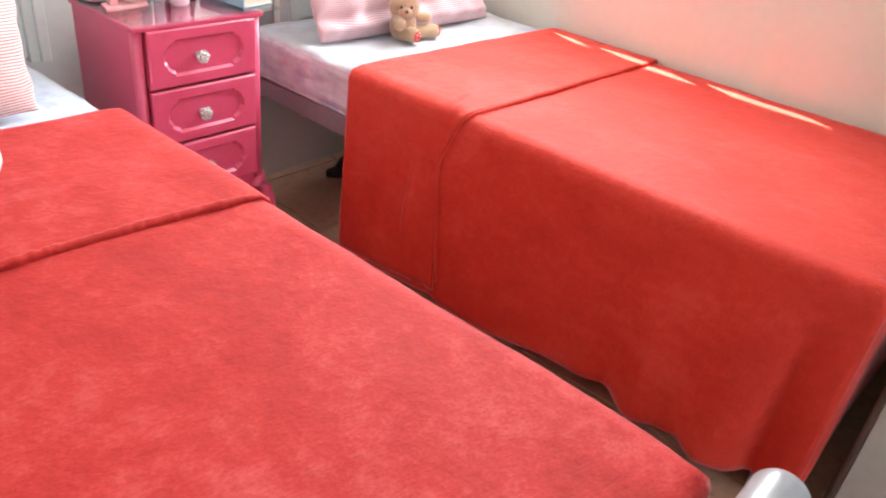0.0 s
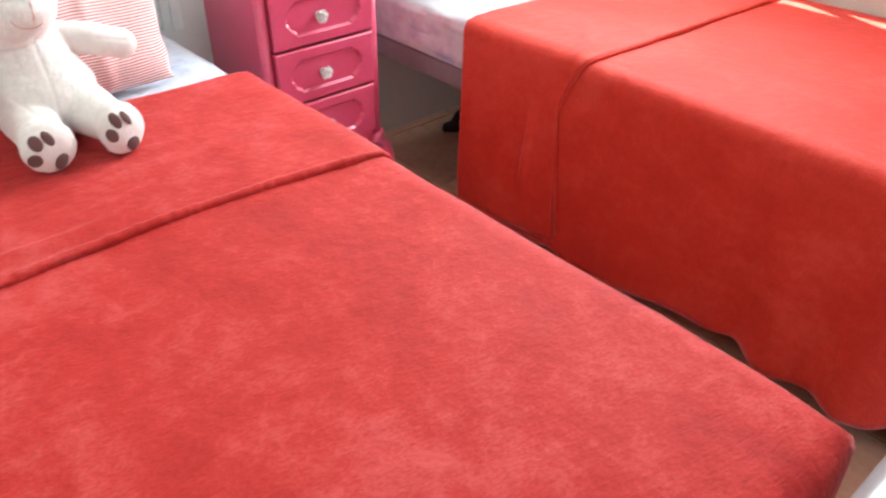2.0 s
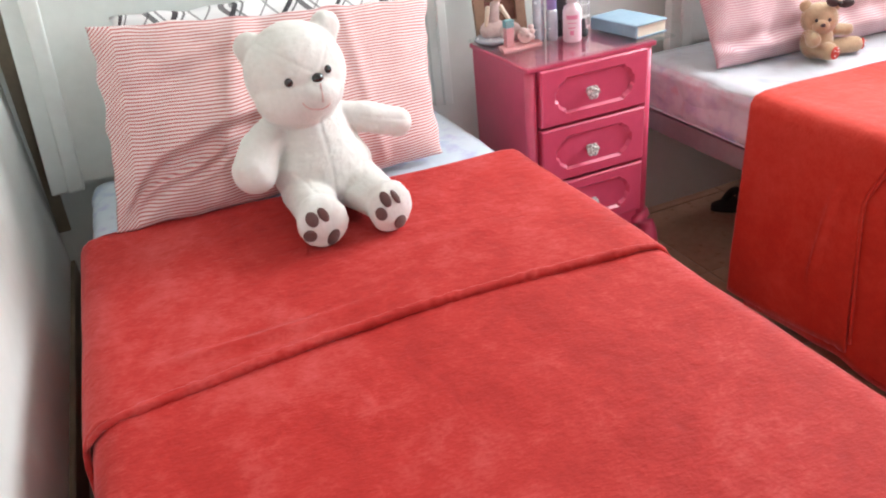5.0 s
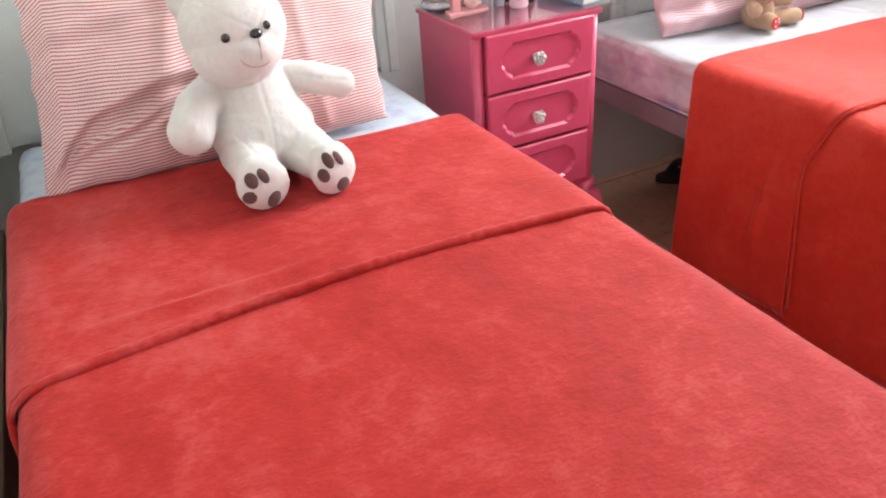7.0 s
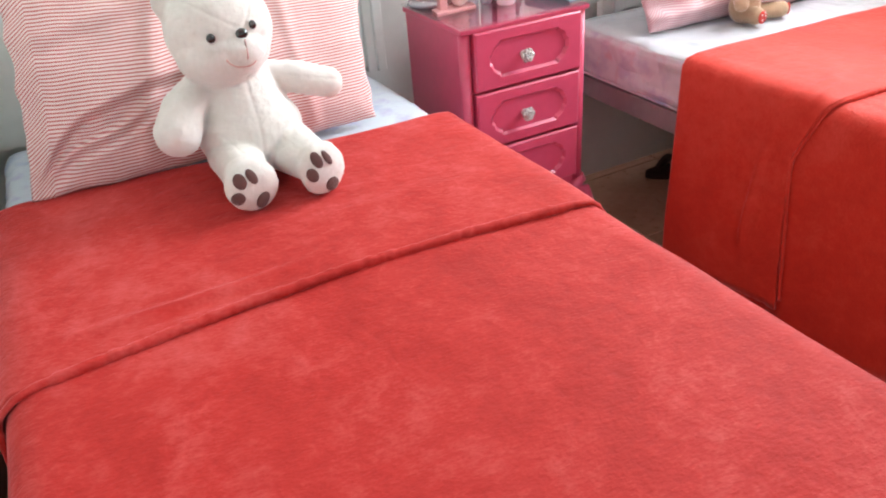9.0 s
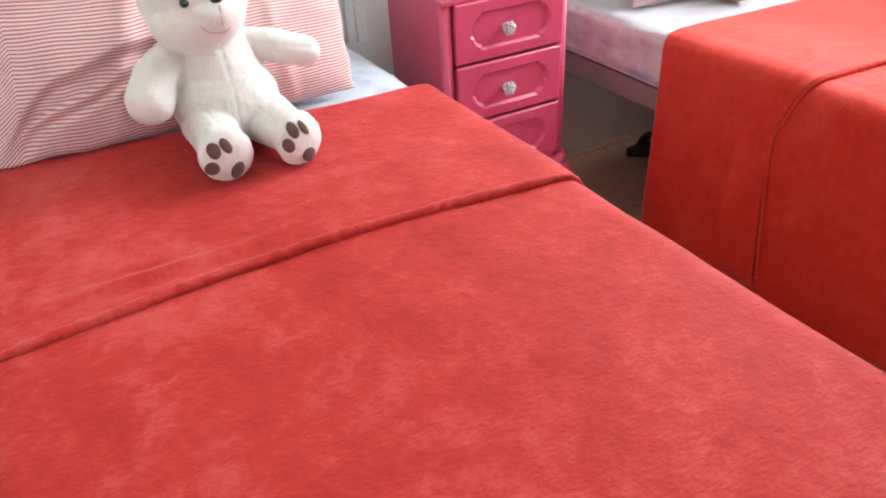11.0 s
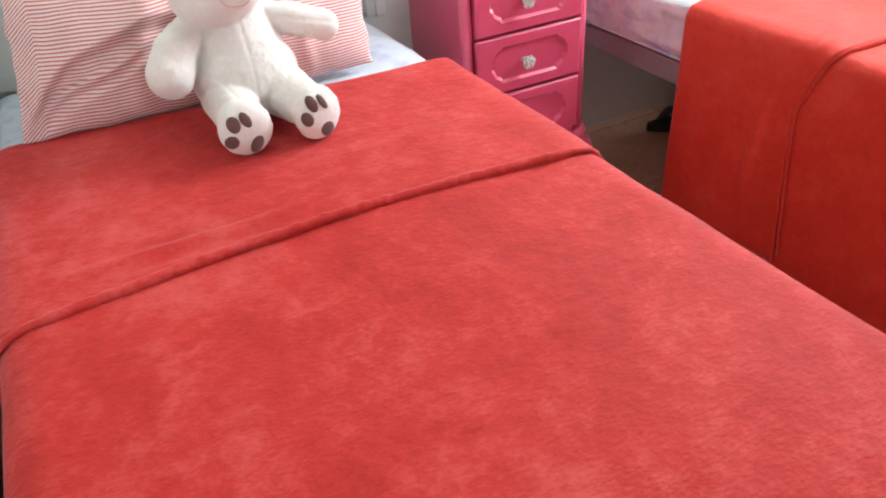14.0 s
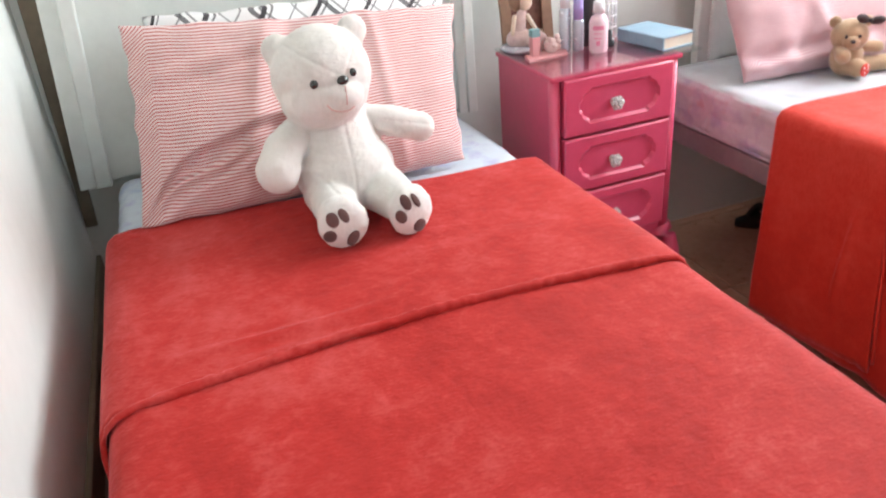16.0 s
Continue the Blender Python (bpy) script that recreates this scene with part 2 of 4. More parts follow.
M_MOUTH = material("pink stitching", (0.6, 0.36, 0.32), (0.68, 0.44, 0.4), 0.9, 20, 90, 0.1, 300)
M_TAN = material("tan plush", (0.38, 0.25, 0.15), (0.5, 0.34, 0.215), 0.95, 18, 140, 0.6, 420, sheen=0.4)
M_DOT = material("red dotted cotton", (0.6, 0.05, 0.04), (0.66, 0.08, 0.06), 0.9, 20, 90, 0.1, 300)
M_WHITE_DOT = material("white cotton dot", (0.8, 0.75, 0.72), (0.84, 0.8, 0.77), 0.9, 20, 90, 0.1, 300)
M_BOW = material("dark ribbon", (0.03, 0.02, 0.022), (0.06, 0.04, 0.042), 0.6, 20, 90, 0.2, 300)
M_BLUE = material("blue book cloth", (0.2, 0.31, 0.4), (0.27, 0.38, 0.46), 0.7, 8, 90, 0.2, 300)
M_PAPER = material("cream paper edge", (0.62, 0.56, 0.44), (0.72, 0.66, 0.54), 0.9, 10, 200, 0.3, 400)
M_LOTION = material("pale pink plastic", (0.74, 0.56, 0.62), (0.8, 0.62, 0.68), 0.35, 8, 60, 0.02, 60, coat=0.3)
M_LABEL = material("pink printed label", (0.7, 0.22, 0.36), (0.76, 0.28, 0.42), 0.5, 20, 90, 0.02, 60)
M_CAP = material("white plastic", (0.78, 0.78, 0.8), (0.83, 0.83, 0.85), 0.35, 8, 60, 0.02, 60)
M_LILAC = material("lilac plastic", (0.36, 0.3, 0.62), (0.44, 0.37, 0.7), 0.35, 8, 60, 0.02, 60)
M_SILVER = material("silvery plastic", (0.5, 0.5, 0.56), (0.62, 0.62, 0.68), 0.25, 8, 60, 0.02, 60, metal=0.4)
M_BLACK = material("black lacquer", (0.012, 0.011, 0.014), (0.03, 0.028, 0.032), 0.3, 20, 80, 0.02, 60, coat=0.3)
M_SKIN = material("cream porcelain", (0.62, 0.48, 0.36), (0.72, 0.58, 0.45), 0.35, 20, 90, 0.05, 120, coat=0.3)
M_LACE = material("pale pink lace porcelain", (0.62, 0.44, 0.42), (0.74, 0.58, 0.54), 0.5, 40, 120, 0.5, 90)
M_CARD = material("pink painted board", (0.62, 0.27, 0.28), (0.7, 0.34, 0.34), 0.6, 10, 80, 0.05, 120)
M_TEAL = material("teal paint", (0.16, 0.32, 0.34), (0.2, 0.38, 0.4), 0.5, 10, 80, 0.05, 120)
M_PICTURE = material("dark red picture print", (0.08, 0.02, 0.02), (0.2, 0.1, 0.06), 0.3, 18, 60, 0.0, 60)
M_DARK = material("dark rubber", (0.02, 0.017, 0.016), (0.04, 0.034, 0.03), 0.7, 10, 80, 0.1, 120)
M_OLIVE = material("dull brown trim", (0.16, 0.125, 0.085), (0.24, 0.19, 0.13), 0.6, 4, 60, 0.1, 120)
M_LAMINATE = material("grey laminate", (0.34, 0.34, 0.31), (0.42, 0.42, 0.38), 0.35, 4, 50, 0.04, 90)
# dark brown for the plinth and for the wardrobe corner's painted shadow
M_EDGE = material("dark brown of corner shadow and plinth", (0.05, 0.03, 0.022), (0.09, 0.055, 0.04), 0.5, 8, 70, 0.05, 90)

# ---- building helpers ----
ROOT = {}


def finish(name, bm, mat, smooth):
    me = bpy.data.meshes.new(name)
    bmesh.ops.recalc_face_normals(bm, faces=bm.faces)
    for f in bm.faces:
        f.smooth = smooth
    bm.to_mesh(me)
    bm.free()
    for m in mat if isinstance(mat, (list, tuple)) else (mat,):
        me.materials.append(m)
    return me


def thing(name, at, label, category, group="", kind=""):
    ob = new(name)
    ob.empty_display_size = 0.05
    ob.location = at
    ROOT[ob] = Vector(at)
    return tagged(ob, label, category, group, kind)


def part(name, bm, mat, parent, label="", smooth=True):
    bmesh.ops.translate(bm, vec=-ROOT[parent], verts=bm.verts)
    ob = new(name, finish(name, bm, mat, smooth))
    ob.parent = parent
    ROOT[ob] = ROOT[parent]
    return tagged(ob, label)


def solid(name, bm, mat, at, label="", category="", group="", kind="", smooth=True):
    bmesh.ops.translate(bm, vec=-Vector(at), verts=bm.verts)
    ob = new(name, finish(name, bm, mat, smooth))
    ob.location = at
    ROOT[ob] = Vector(at)
    return tagged(ob, label, category, group, kind)


def box(x0, x1, y0, y1, z0, z1, bevel=0.0, seg=2, into=None):
    bm = bmesh.new()
    bmesh.ops.create_cube(bm, size=1, matrix=Matrix.Translation(((x0 + x1) / 2, (y0 + y1) / 2, (z0 + z1) / 2)) @ Matrix.Diagonal((x1 - x0, y1 - y0, z1 - z0, 1)))
    if bevel:
        bmesh.ops.bevel(bm, geom=bm.edges[:], offset=bevel, segments=seg, profile=0.5, affect="EDGES")
    return merged(into, bm)


def merged(into, bm, slot=0):
    """Adds bm to into, with its faces in that material slot."""
    for f in bm.faces:
        f.material_index = slot
    if into is None:
        return bm
    me = bpy.data.meshes.new("scratch")
    bm.to_mesh(me)
    bm.free()
    into.from_mesh(me)
    bpy.data.meshes.remove(me)
    return into


def ball(c, r, turn=(0, 0, 0), seg=28, into=None, slot=0):
    bm = bmesh.new()
    bmesh.ops.create_uvsphere(bm, u_segments=seg, v_segments=seg * 2 // 3, radius=1, matrix=pose(*c, *turn) @ Matrix.Diagonal((*r, 1)))
    return merged(into, bm, slot)


def limb(a, b, ra, rb, rings=14, seg=24, into=None, slot=0):
    """A tapered round-ended limb from a to b."""
    a, b = Vector(a), Vector(b)
    way = b - a
    length = way.length
    turn = way.to_track_quat("Z", "Y").to_matrix()
    prof = []
    for i in range(rings // 2 + 1):
        th = math.pi / 2 * i / (rings // 2)
        prof.append((-ra * math.cos(th), ra * math.sin(th)))
    for i in range(1, 6):
        k = i / 6
        prof.append((length * k, ra + (rb - ra) * k))
    for i in range(rings // 2 + 1):
        th = math.pi / 2 * i / (rings // 2)
        prof.append((length + rb * math.sin(th), rb * math.cos(th)))
    bm = bmesh.new()
    lathe(bm, prof, seg)
    bmesh.ops.transform(bm, matrix=Matrix.Translation(a) @ turn.to_4x4(), verts=bm.verts)
    return merged(into, bm, slot)


def lathe(bm, prof, seg=24):
    """Turns rows of (height, radius) about z."""
    rows = []
    for z, r in prof:
        rows.append([bm.verts.new((max(r, 1e-4) * math.cos(2 * math.pi * i / seg), max(r, 1e-4) * math.sin(2 * math.pi * i / seg), z)) for i in range(seg)])
    for p, q in zip(rows, rows[1:]):
        for i in range(seg):
            bm.faces.new((p[i], p[(i + 1) % seg], q[(i + 1) % seg], q[i]))
    bm.faces.new(rows[0][::-1])
    bm.faces.new(rows[-1])
    return bm


def turned(x, y, z, prof, seg=24, into=None, slot=0):
    bm = lathe(bmesh.new(), prof, seg)
    bmesh.ops.translate(bm, vec=(x, y, z), verts=bm.verts)
    return merged(into, bm, slot)


def tube(points, r, seg=14, into=None, slot=0):
    """A round bar along points, with closed ends."""
    bm = bmesh.new()
    pts = [Vector(p) for p in points]
    rows = []
    for i, p in enumerate(pts):
        way = (pts[min(i + 1, len(pts) - 1)] - pts[max(i - 1, 0)]).normalized()
        side = way.cross(Vector((0, 0, 1)) if abs(way.z) < 0.9 else Vector((0, 1, 0))).normalized()
        up = side.cross(way)
        rr = r(i / (len(pts) - 1)) if callable(r) else r
        rows.append([bm.verts.new(p + rr * (side * math.cos(2 * math.pi * k / seg) + up * math.sin(2 * math.pi * k / seg))) for k in range(seg)])
    for p, q in zip(rows, rows[1:]):
        for k in range(seg):
            bm.faces.new((p[k], p[(k + 1) % seg], q[(k + 1) % seg], q[k]))
    bm.faces.new(rows[0][::-1])
    bm.faces.new(rows[-1])
    return merged(into, bm, slot)


def plate(outline, depth, m, into=None, slot=0, bevel=0.0):
    """A flat outline in x and y, made thick along z, then placed by m."""
    bm = bmesh.new()
    f = bm.faces.new([bm.verts.new((x, y, 0)) for x, y in outline])
    up = bmesh.ops.extrude_face_region(bm, geom=[f])
    bmesh.ops.translate(bm, vec=(0, 0, depth), verts=[v for v in up["geom"] if isinstance(v, bmesh.types.BMVert)])
    if bevel:
        bmesh.ops.bevel(bm, geom=bm.edges[:], offset=bevel, segments=2, profile=0.5, affect="EDGES")
    bmesh.ops.transform(bm, matrix=m, verts=bm.verts)
    return merged(into, bm, slot)


def rings(outer, inner, lift_out, lift_in, m, into=None, slot=0):
    """A band between two outlines of equal count, at two heights, placed by m."""
    bm = bmesh.new()
    a = [bm.verts.new((x, y, lift_out)) for x, y in outer]
    b = [bm.verts.new((x, y, lift_in)) for x, y in inner]
    for i in range(len(a)):
        j = (i + 1) % len(a)
        bm.faces.new((a[i], a[j], b[j], b[i]))
    bmesh.ops.transform(bm, matrix=m, verts=bm.verts)
    return merged(into, bm, slot)


# ---- the room ----
WEST, EAST, NORTH, SOUTH, HIGH = -0.10, 2.48, 1.06, -2.6, 2.6
GROUND = solid("floor", box(WEST - 0.15, EAST + 0.15, SOUTH - 0.15, NORTH + 0.15, -0.12, -0.004), M_GROUT, (1.2, -0.8, 0), kind="structure", label="brown ceramic tile floor with pale joints", category="floor", smooth=False)
solid("wall_north", box(WEST - 0.15, EAST + 0.15, NORTH, NORTH + 0.15, 0.0, HIGH), M_WALL, (1.2, NORTH, 0), kind="structure", label="cream painted wall behind the headboards", category="wall", smooth=False)
solid("wall_west", box(WEST - 0.15, WEST, SOUTH, NORTH, 0.0, HIGH), M_WALL, (WEST, -0.8, 0), kind="structure", label="pale painted wall beside the bed", category="wall", smooth=False)
solid("ceiling", box(WEST - 0.15, EAST + 0.15, SOUTH - 0.15, NORTH + 0.15, HIGH, HIGH + 0.12), M_CEIL, (1.2, -0.8, HIGH), kind="structure", label="white painted ceiling", category="ceiling", smooth=False)
W_Y0, W_Y1, W_Z0, W_Z1 = -0.22, 1.04, 1.17, 2.32
bm = box(EAST, EAST + 0.15, SOUTH, W_Y0, 0, HIGH)
box(EAST, EAST + 0.15, W_Y1, NORTH, 0, HIGH, into=bm)
box(EAST, EAST + 0.15, W_Y0, W_Y1, 0, W_Z0, into=bm)
box(EAST, EAST + 0.15, W_Y0, W_Y1, W_Z1, HIGH, into=bm)
solid("wall_east", bm, M_WALL_EAST, (EAST, -0.8, 0), kind="structure", label="cream painted wall with a window, warm glow put into its colour", category="wall", smooth=False)
bm = box(WEST - 0.15, 0.8, SOUTH - 0.15, SOUTH, 0, HIGH)
box(1.6, EAST + 0.15, SOUTH - 0.15, SOUTH, 0, HIGH, into=bm)
box(0.8, 1.6, SOUTH - 0.15, SOUTH, 2.1, HIGH, into=bm)
solid("wall_south", bm, M_WALL, (1.0, SOUTH, 0), kind="structure", label="pale painted wall with an open doorway", category="wall", smooth=False)
solid("trim", box(WEST, WEST + 0.012, SOUTH, NORTH, 0.29, 0.365, 0.003), M_OLIVE, (WEST, -0.8, 0.29), kind="structure", label="dull brown wooden guard strip along the wall", category="trim", smooth=False)

# dull brown slanted strip between the west wall and the headboard
corner = [(WEST + 0.001, 0.45), (WEST + 0.03, 0.45), (WEST + 0.07, 1.35), (WEST + 0.03, 1.35)]
solid("trim", plate(corner, 0.012, Matrix.Translation((0, NORTH - 0.001, 0)) @ pose(0, 0, 0, 90, 0, 0), bevel=0.002), M_OLIVE, (WEST + 0.03, NORTH, 0.45), kind="structure", label="dull brown strip in the wall corner", category="trim", smooth=False)

win = thing("window_1", (EAST + 0.06, 0.41, W_Z0), "three-part window with a narrow painted frame", "window", kind="structure")
bm = box(EAST + 0.05, EAST + 0.08, W_Y0, W_Y0 + 0.02, W_Z0, W_Z1)
box(EAST + 0.05, EAST + 0.08, W_Y1 - 0.02, W_Y1, W_Z0, W_Z1, into=bm)
box(EAST + 0.05, EAST + 0.08, W_Y0 + 0.02, W_Y1 - 0.02, W_Z0, W_Z0 + 0.02, into=bm)
box(EAST + 0.05, EAST + 0.08, W_Y0 + 0.02, W_Y1 - 0.02, W_Z1 - 0.02, W_Z1, into=bm)
part("window_frame", bm, M_WHITE_WOOD, win, smooth=False)
for y in (0.305, 0.68):
    part("mullion", box(EAST + 0.05, EAST + 0.08, y - 0.014, y + 0.014, W_Z0 + 0.02, W_Z1 - 0.02), M_WHITE_WOOD, win, smooth=False)
for y0, y1 in ((W_Y0 + 0.02, 0.291), (0.319, 0.666), (0.694, W_Y1 - 0.02)):
    pane = part("pane", box(EAST + 0.063, EAST + 0.067, y0, y1, W_Z0 + 0.02, W_Z1 - 0.02), M_GLASS, win, smooth=False)
    pane.visible_shadow = False

# ---- wardrobe at the foot of the far bed ----
ward = thing("wardrobe", (2.0, -1.3, 0), "grey laminate wardrobe with a dark strip for its corner shadow", "wardrobe")
part("side_panel", box(1.62, 1.64, -1.58, -1.0, 0.0, 2.0, 0.002), M_LAMINATE, ward, smooth=False)
part("side_panel", box(2.45, 2.47, -1.58, -1.0, 0.0, 2.0, 0.002), M_LAMINATE, ward, smooth=False)
# thin dark strip that draws the shadow line at the wardrobe's corner
part("corner_shadow", box(1.618, 1.642, -0.999, -0.985, 0.0, 2.0, 0.004), M_EDGE, ward, "dark brown strip standing for the corner's shadow", smooth=False)
part("back_panel", box(1.642, 2.449, -1.01, -1.0, 0.05, 2.0), M_LAMINATE, ward, smooth=False)
part("top_panel", box(1.62, 2.47, -1.58, -0.99, 2.0, 2.03, 0.003), M_LAMINATE, ward, smooth=False)
part("plinth", box(1.642, 2.449, -1.56, -1.02, 0.0, 0.07), M_EDGE, ward, smooth=False)
for x0, x1 in ((1.643, 2.043), (2.047, 2.447)):
    door = part("door", box(x0, x1, -1.6, -1.582, 0.08, 1.99, 0.003), M_LAMINATE, ward, smooth=False)
    part("handle", tube([((x0 + x1) / 2, -1.6, 1.0), ((x0 + x1) / 2, -1.63, 1.02), ((x0 + x1) / 2, -1.63, 1.14), ((x0 + x1) / 2, -1.6, 1.16)], 0.006), M_SILVER, door)

# ---- beds ----


def bed_frame(x0, x1, rail_mat, label, tube_foot):
    bed = thing("bed_frame", ((x0 + x1) / 2, 0.02, 0), label, "bed", "single beds")
    for x, s in ((x0, 1), (x1, -1)):
        bm = box(min(x, x + s * 0.022), max(x, x + s * 0.022), -0.9, 1.0, 0.385, 0.445, 0.004)
        box(min(x + s * 0.022, x + s * 0.05), max(x + s * 0.022, x + s * 0.05), -0.9, 1.0, 0.4, 0.412, into=bm)
        part("side_rail", bm, rail_mat, bed, smooth=False)
        for y in (-0.86,):
            part("leg", box(min(x + s * 0.03, x + s * 0.075), max(x + s * 0.03, x + s * 0.075), y - 0.025, y + 0.025, 0.0, 0.4, 0.005), rail_mat, bed, smooth=False)
    for i in range(10):
        y = -0.82 + i * 0.19
        part("slat", box(x0 + 0.024, x1 - 0.024, y - 0.035, y + 0.035, 0.413, 0.427, 0.003), M_WOOD, bed, smooth=False)
    if tube_foot:
        r = 0.038
        cap = lambda k: r * min(1.0, math.sqrt(max(0.0, 1 - (max(0, k - 0.965) / 0.035) ** 2)) + 0.02) if k > 0.5 else r * min(1.0, math.sqrt(max(0.0, 1 - (max(0, 0.035 - k) / 0.035) ** 2)) + 0.02)
        n = 120
        part("foot_rail", tube([(x0 - 0.06 + (x1 - x0 + 0.165) * i / n, -0.96, 0.58) for i in range(n + 1)], cap, 24), M_GREY, bed, "thick grey enamelled foot rail with rounded ends")
        for x in (x0 + 0.04, x1 - 0.04):
            part("foot_post", tube([(x, -0.96, 0.0), (x, -0.96, 0.3), (x, -0.96, 0.575)], 0.02), M_GREY, bed)
    return bed


def headboard(bed, x0, x1, lean, legs):
    """A framed panel on the wall; its stiles draw in a little towards the top."""
    y0, z0, z1 = 0.985, 0.57, 1.16
    hb = part("headboard", box(x0 + 0.04, x1 - 0.03, y0 + 0.012, NORTH - 0.002, z0 + 0.012, z1), M_WHITE_WOOD, bed, "white painted wooden headboard", smooth=False)
    for x, w, k in ((x0, 0.062, lean), (x1 - 0.04, 0.04, 0.0)):
        for a, b, depth in ((0.0, w, 0.0), (w * 0.62, w + 0.012, -0.01)):
            prof = [(x + a, z0), (x + b, z0), (x + b + k, z1), (x + a + k, z1)]
            bm = plate(prof, 0.03, Matrix.Translation((0, y0 + 0.03 + depth, 0)) @ pose(0, 0, 0, 90, 0, 0), bevel=0.004)
            part("stile" if depth == 0 else "moulding", bm, M_WHITE_WOOD, hb, smooth=False)
    part("top_rail", box(x0 + lean + 0.06, x1 - 0.04, y0, y0 + 0.03, z1 - 0.08, z1, 0.004), M_WHITE_WOOD, hb, smooth=False)
    for x in legs:
        part("headboard_leg", box(x - 0.03, x + 0.03, NORTH - 0.03, NORTH - 0.004, 0.0, z0 + 0.02, 0.003), M_DARK, hb, smooth=False)


BED_A = bed_frame(0.02, 0.88, M_GREY, "single bed with grey rails and white headboard", True)
headboard(BED_A, -0.075, 0.955, 0.05, (0.13, 0.75))
BED_B = bed_frame(1.56, 2.44, M_MAUVE, "single bed with grey mauve rails beside the window", False)
headboard(BED_B, 1.70, 2.46, 0.0, (2.15, 2.4))


def mattress(x0, x1, z0, z1, mats, label, seed):
    bm = box(x0, x1, -0.885, 0.978, z0, z1)
    bmesh.ops.subdivide_edges(bm, edges=bm.edges[:], cuts=63, use_grid_fill=True)
    cx, cy, cz = (x0 + x1) / 2, 0.0465, (z0 + z1) / 2
    hx, hy, hz, r = (x1 - x0) / 2, 0.9315, (z1 - z0) / 2, 0.035
    for v in bm.verts:
        p = v.co - Vector((cx, cy, cz))
        q = Vector((max(-hx + r, min(hx - r, p.x)), max(-hy + r * 2, min(hy - r * 2, p.y)), max(-hz + r, min(hz - r, p.z))))
        d = p - q
        if d.length > 1e-6:
            p = q + d.normalized() * min(r, d.length)
        w = noise.noise(v.co * 11 + Vector((seed, 0, 0)))
        crumple = 0.005 * (1 - abs(noise.noise(Vector((v.co.y * 16, v.co.z * 9 + v.co.y * 5, v.co.x * 7 + seed))) * 2)) if seed == 2 else 0.0
        p.z += crumple * 0.5 * (p.z > 0) * (v.co.y > 0.35)
        p += Vector(((crumple + (0.009 if seed == 2 else 0.004) * w + 0.006 * abs(noise.noise(v.co * 31))) * (abs(p.x) > hx - 0.02) * (1 if p.x > 0 else -1), 0, 0.003 * noise.noise(v.co * 5) * (p.z > 0)))
        v.co = p + Vector((cx, cy, cz))
    for f in bm.faces:
        c = f.calc_center_median()
        f.material_index = 1 if len(mats) > 1 and c.z > z1 - 0.012 else 0
    ob = thing("mattress", (cx, cy, z0), label, "mattress", "mattresses")
    part("mattress_body", bm, mats, ob)
    for z in (z0 + 0.012,):
        pts, rr, off = [], 0.06, 0.003
        for qx, qy, a0 in ((hx, hy, 0), (-hx, hy, 90), (-hx, -hy, 180), (hx, -hy, 270)):
            for k in range(9):
                a = radians(a0 + 90 * k / 8)
                pts.append((cx + qx - math.copysign(rr, qx) + (rr - off) * math.cos(a), cy + qy - math.copysign(rr, qy) + (rr - off) * math.sin(a), z + 0.002 * math.sin(k + a0)))
        pts.append(pts[0])
        part("piping", tube(pts, 0.0032, 8), mats[0], ob, "corded edge of the mattress")
    return ob


mattress(0.016, 0.892, 0.428, 0.6, [M_SHEET_A, M_SHEET_A], "pale blue flowered mattress on the bed slats", 1)
mattress(1.552, 2.452, 0.447, 0.6, [M_SHEET_B, M_WHITE_TOP], "white-topped lilac flowered mattress wrapped in clear film", 2)


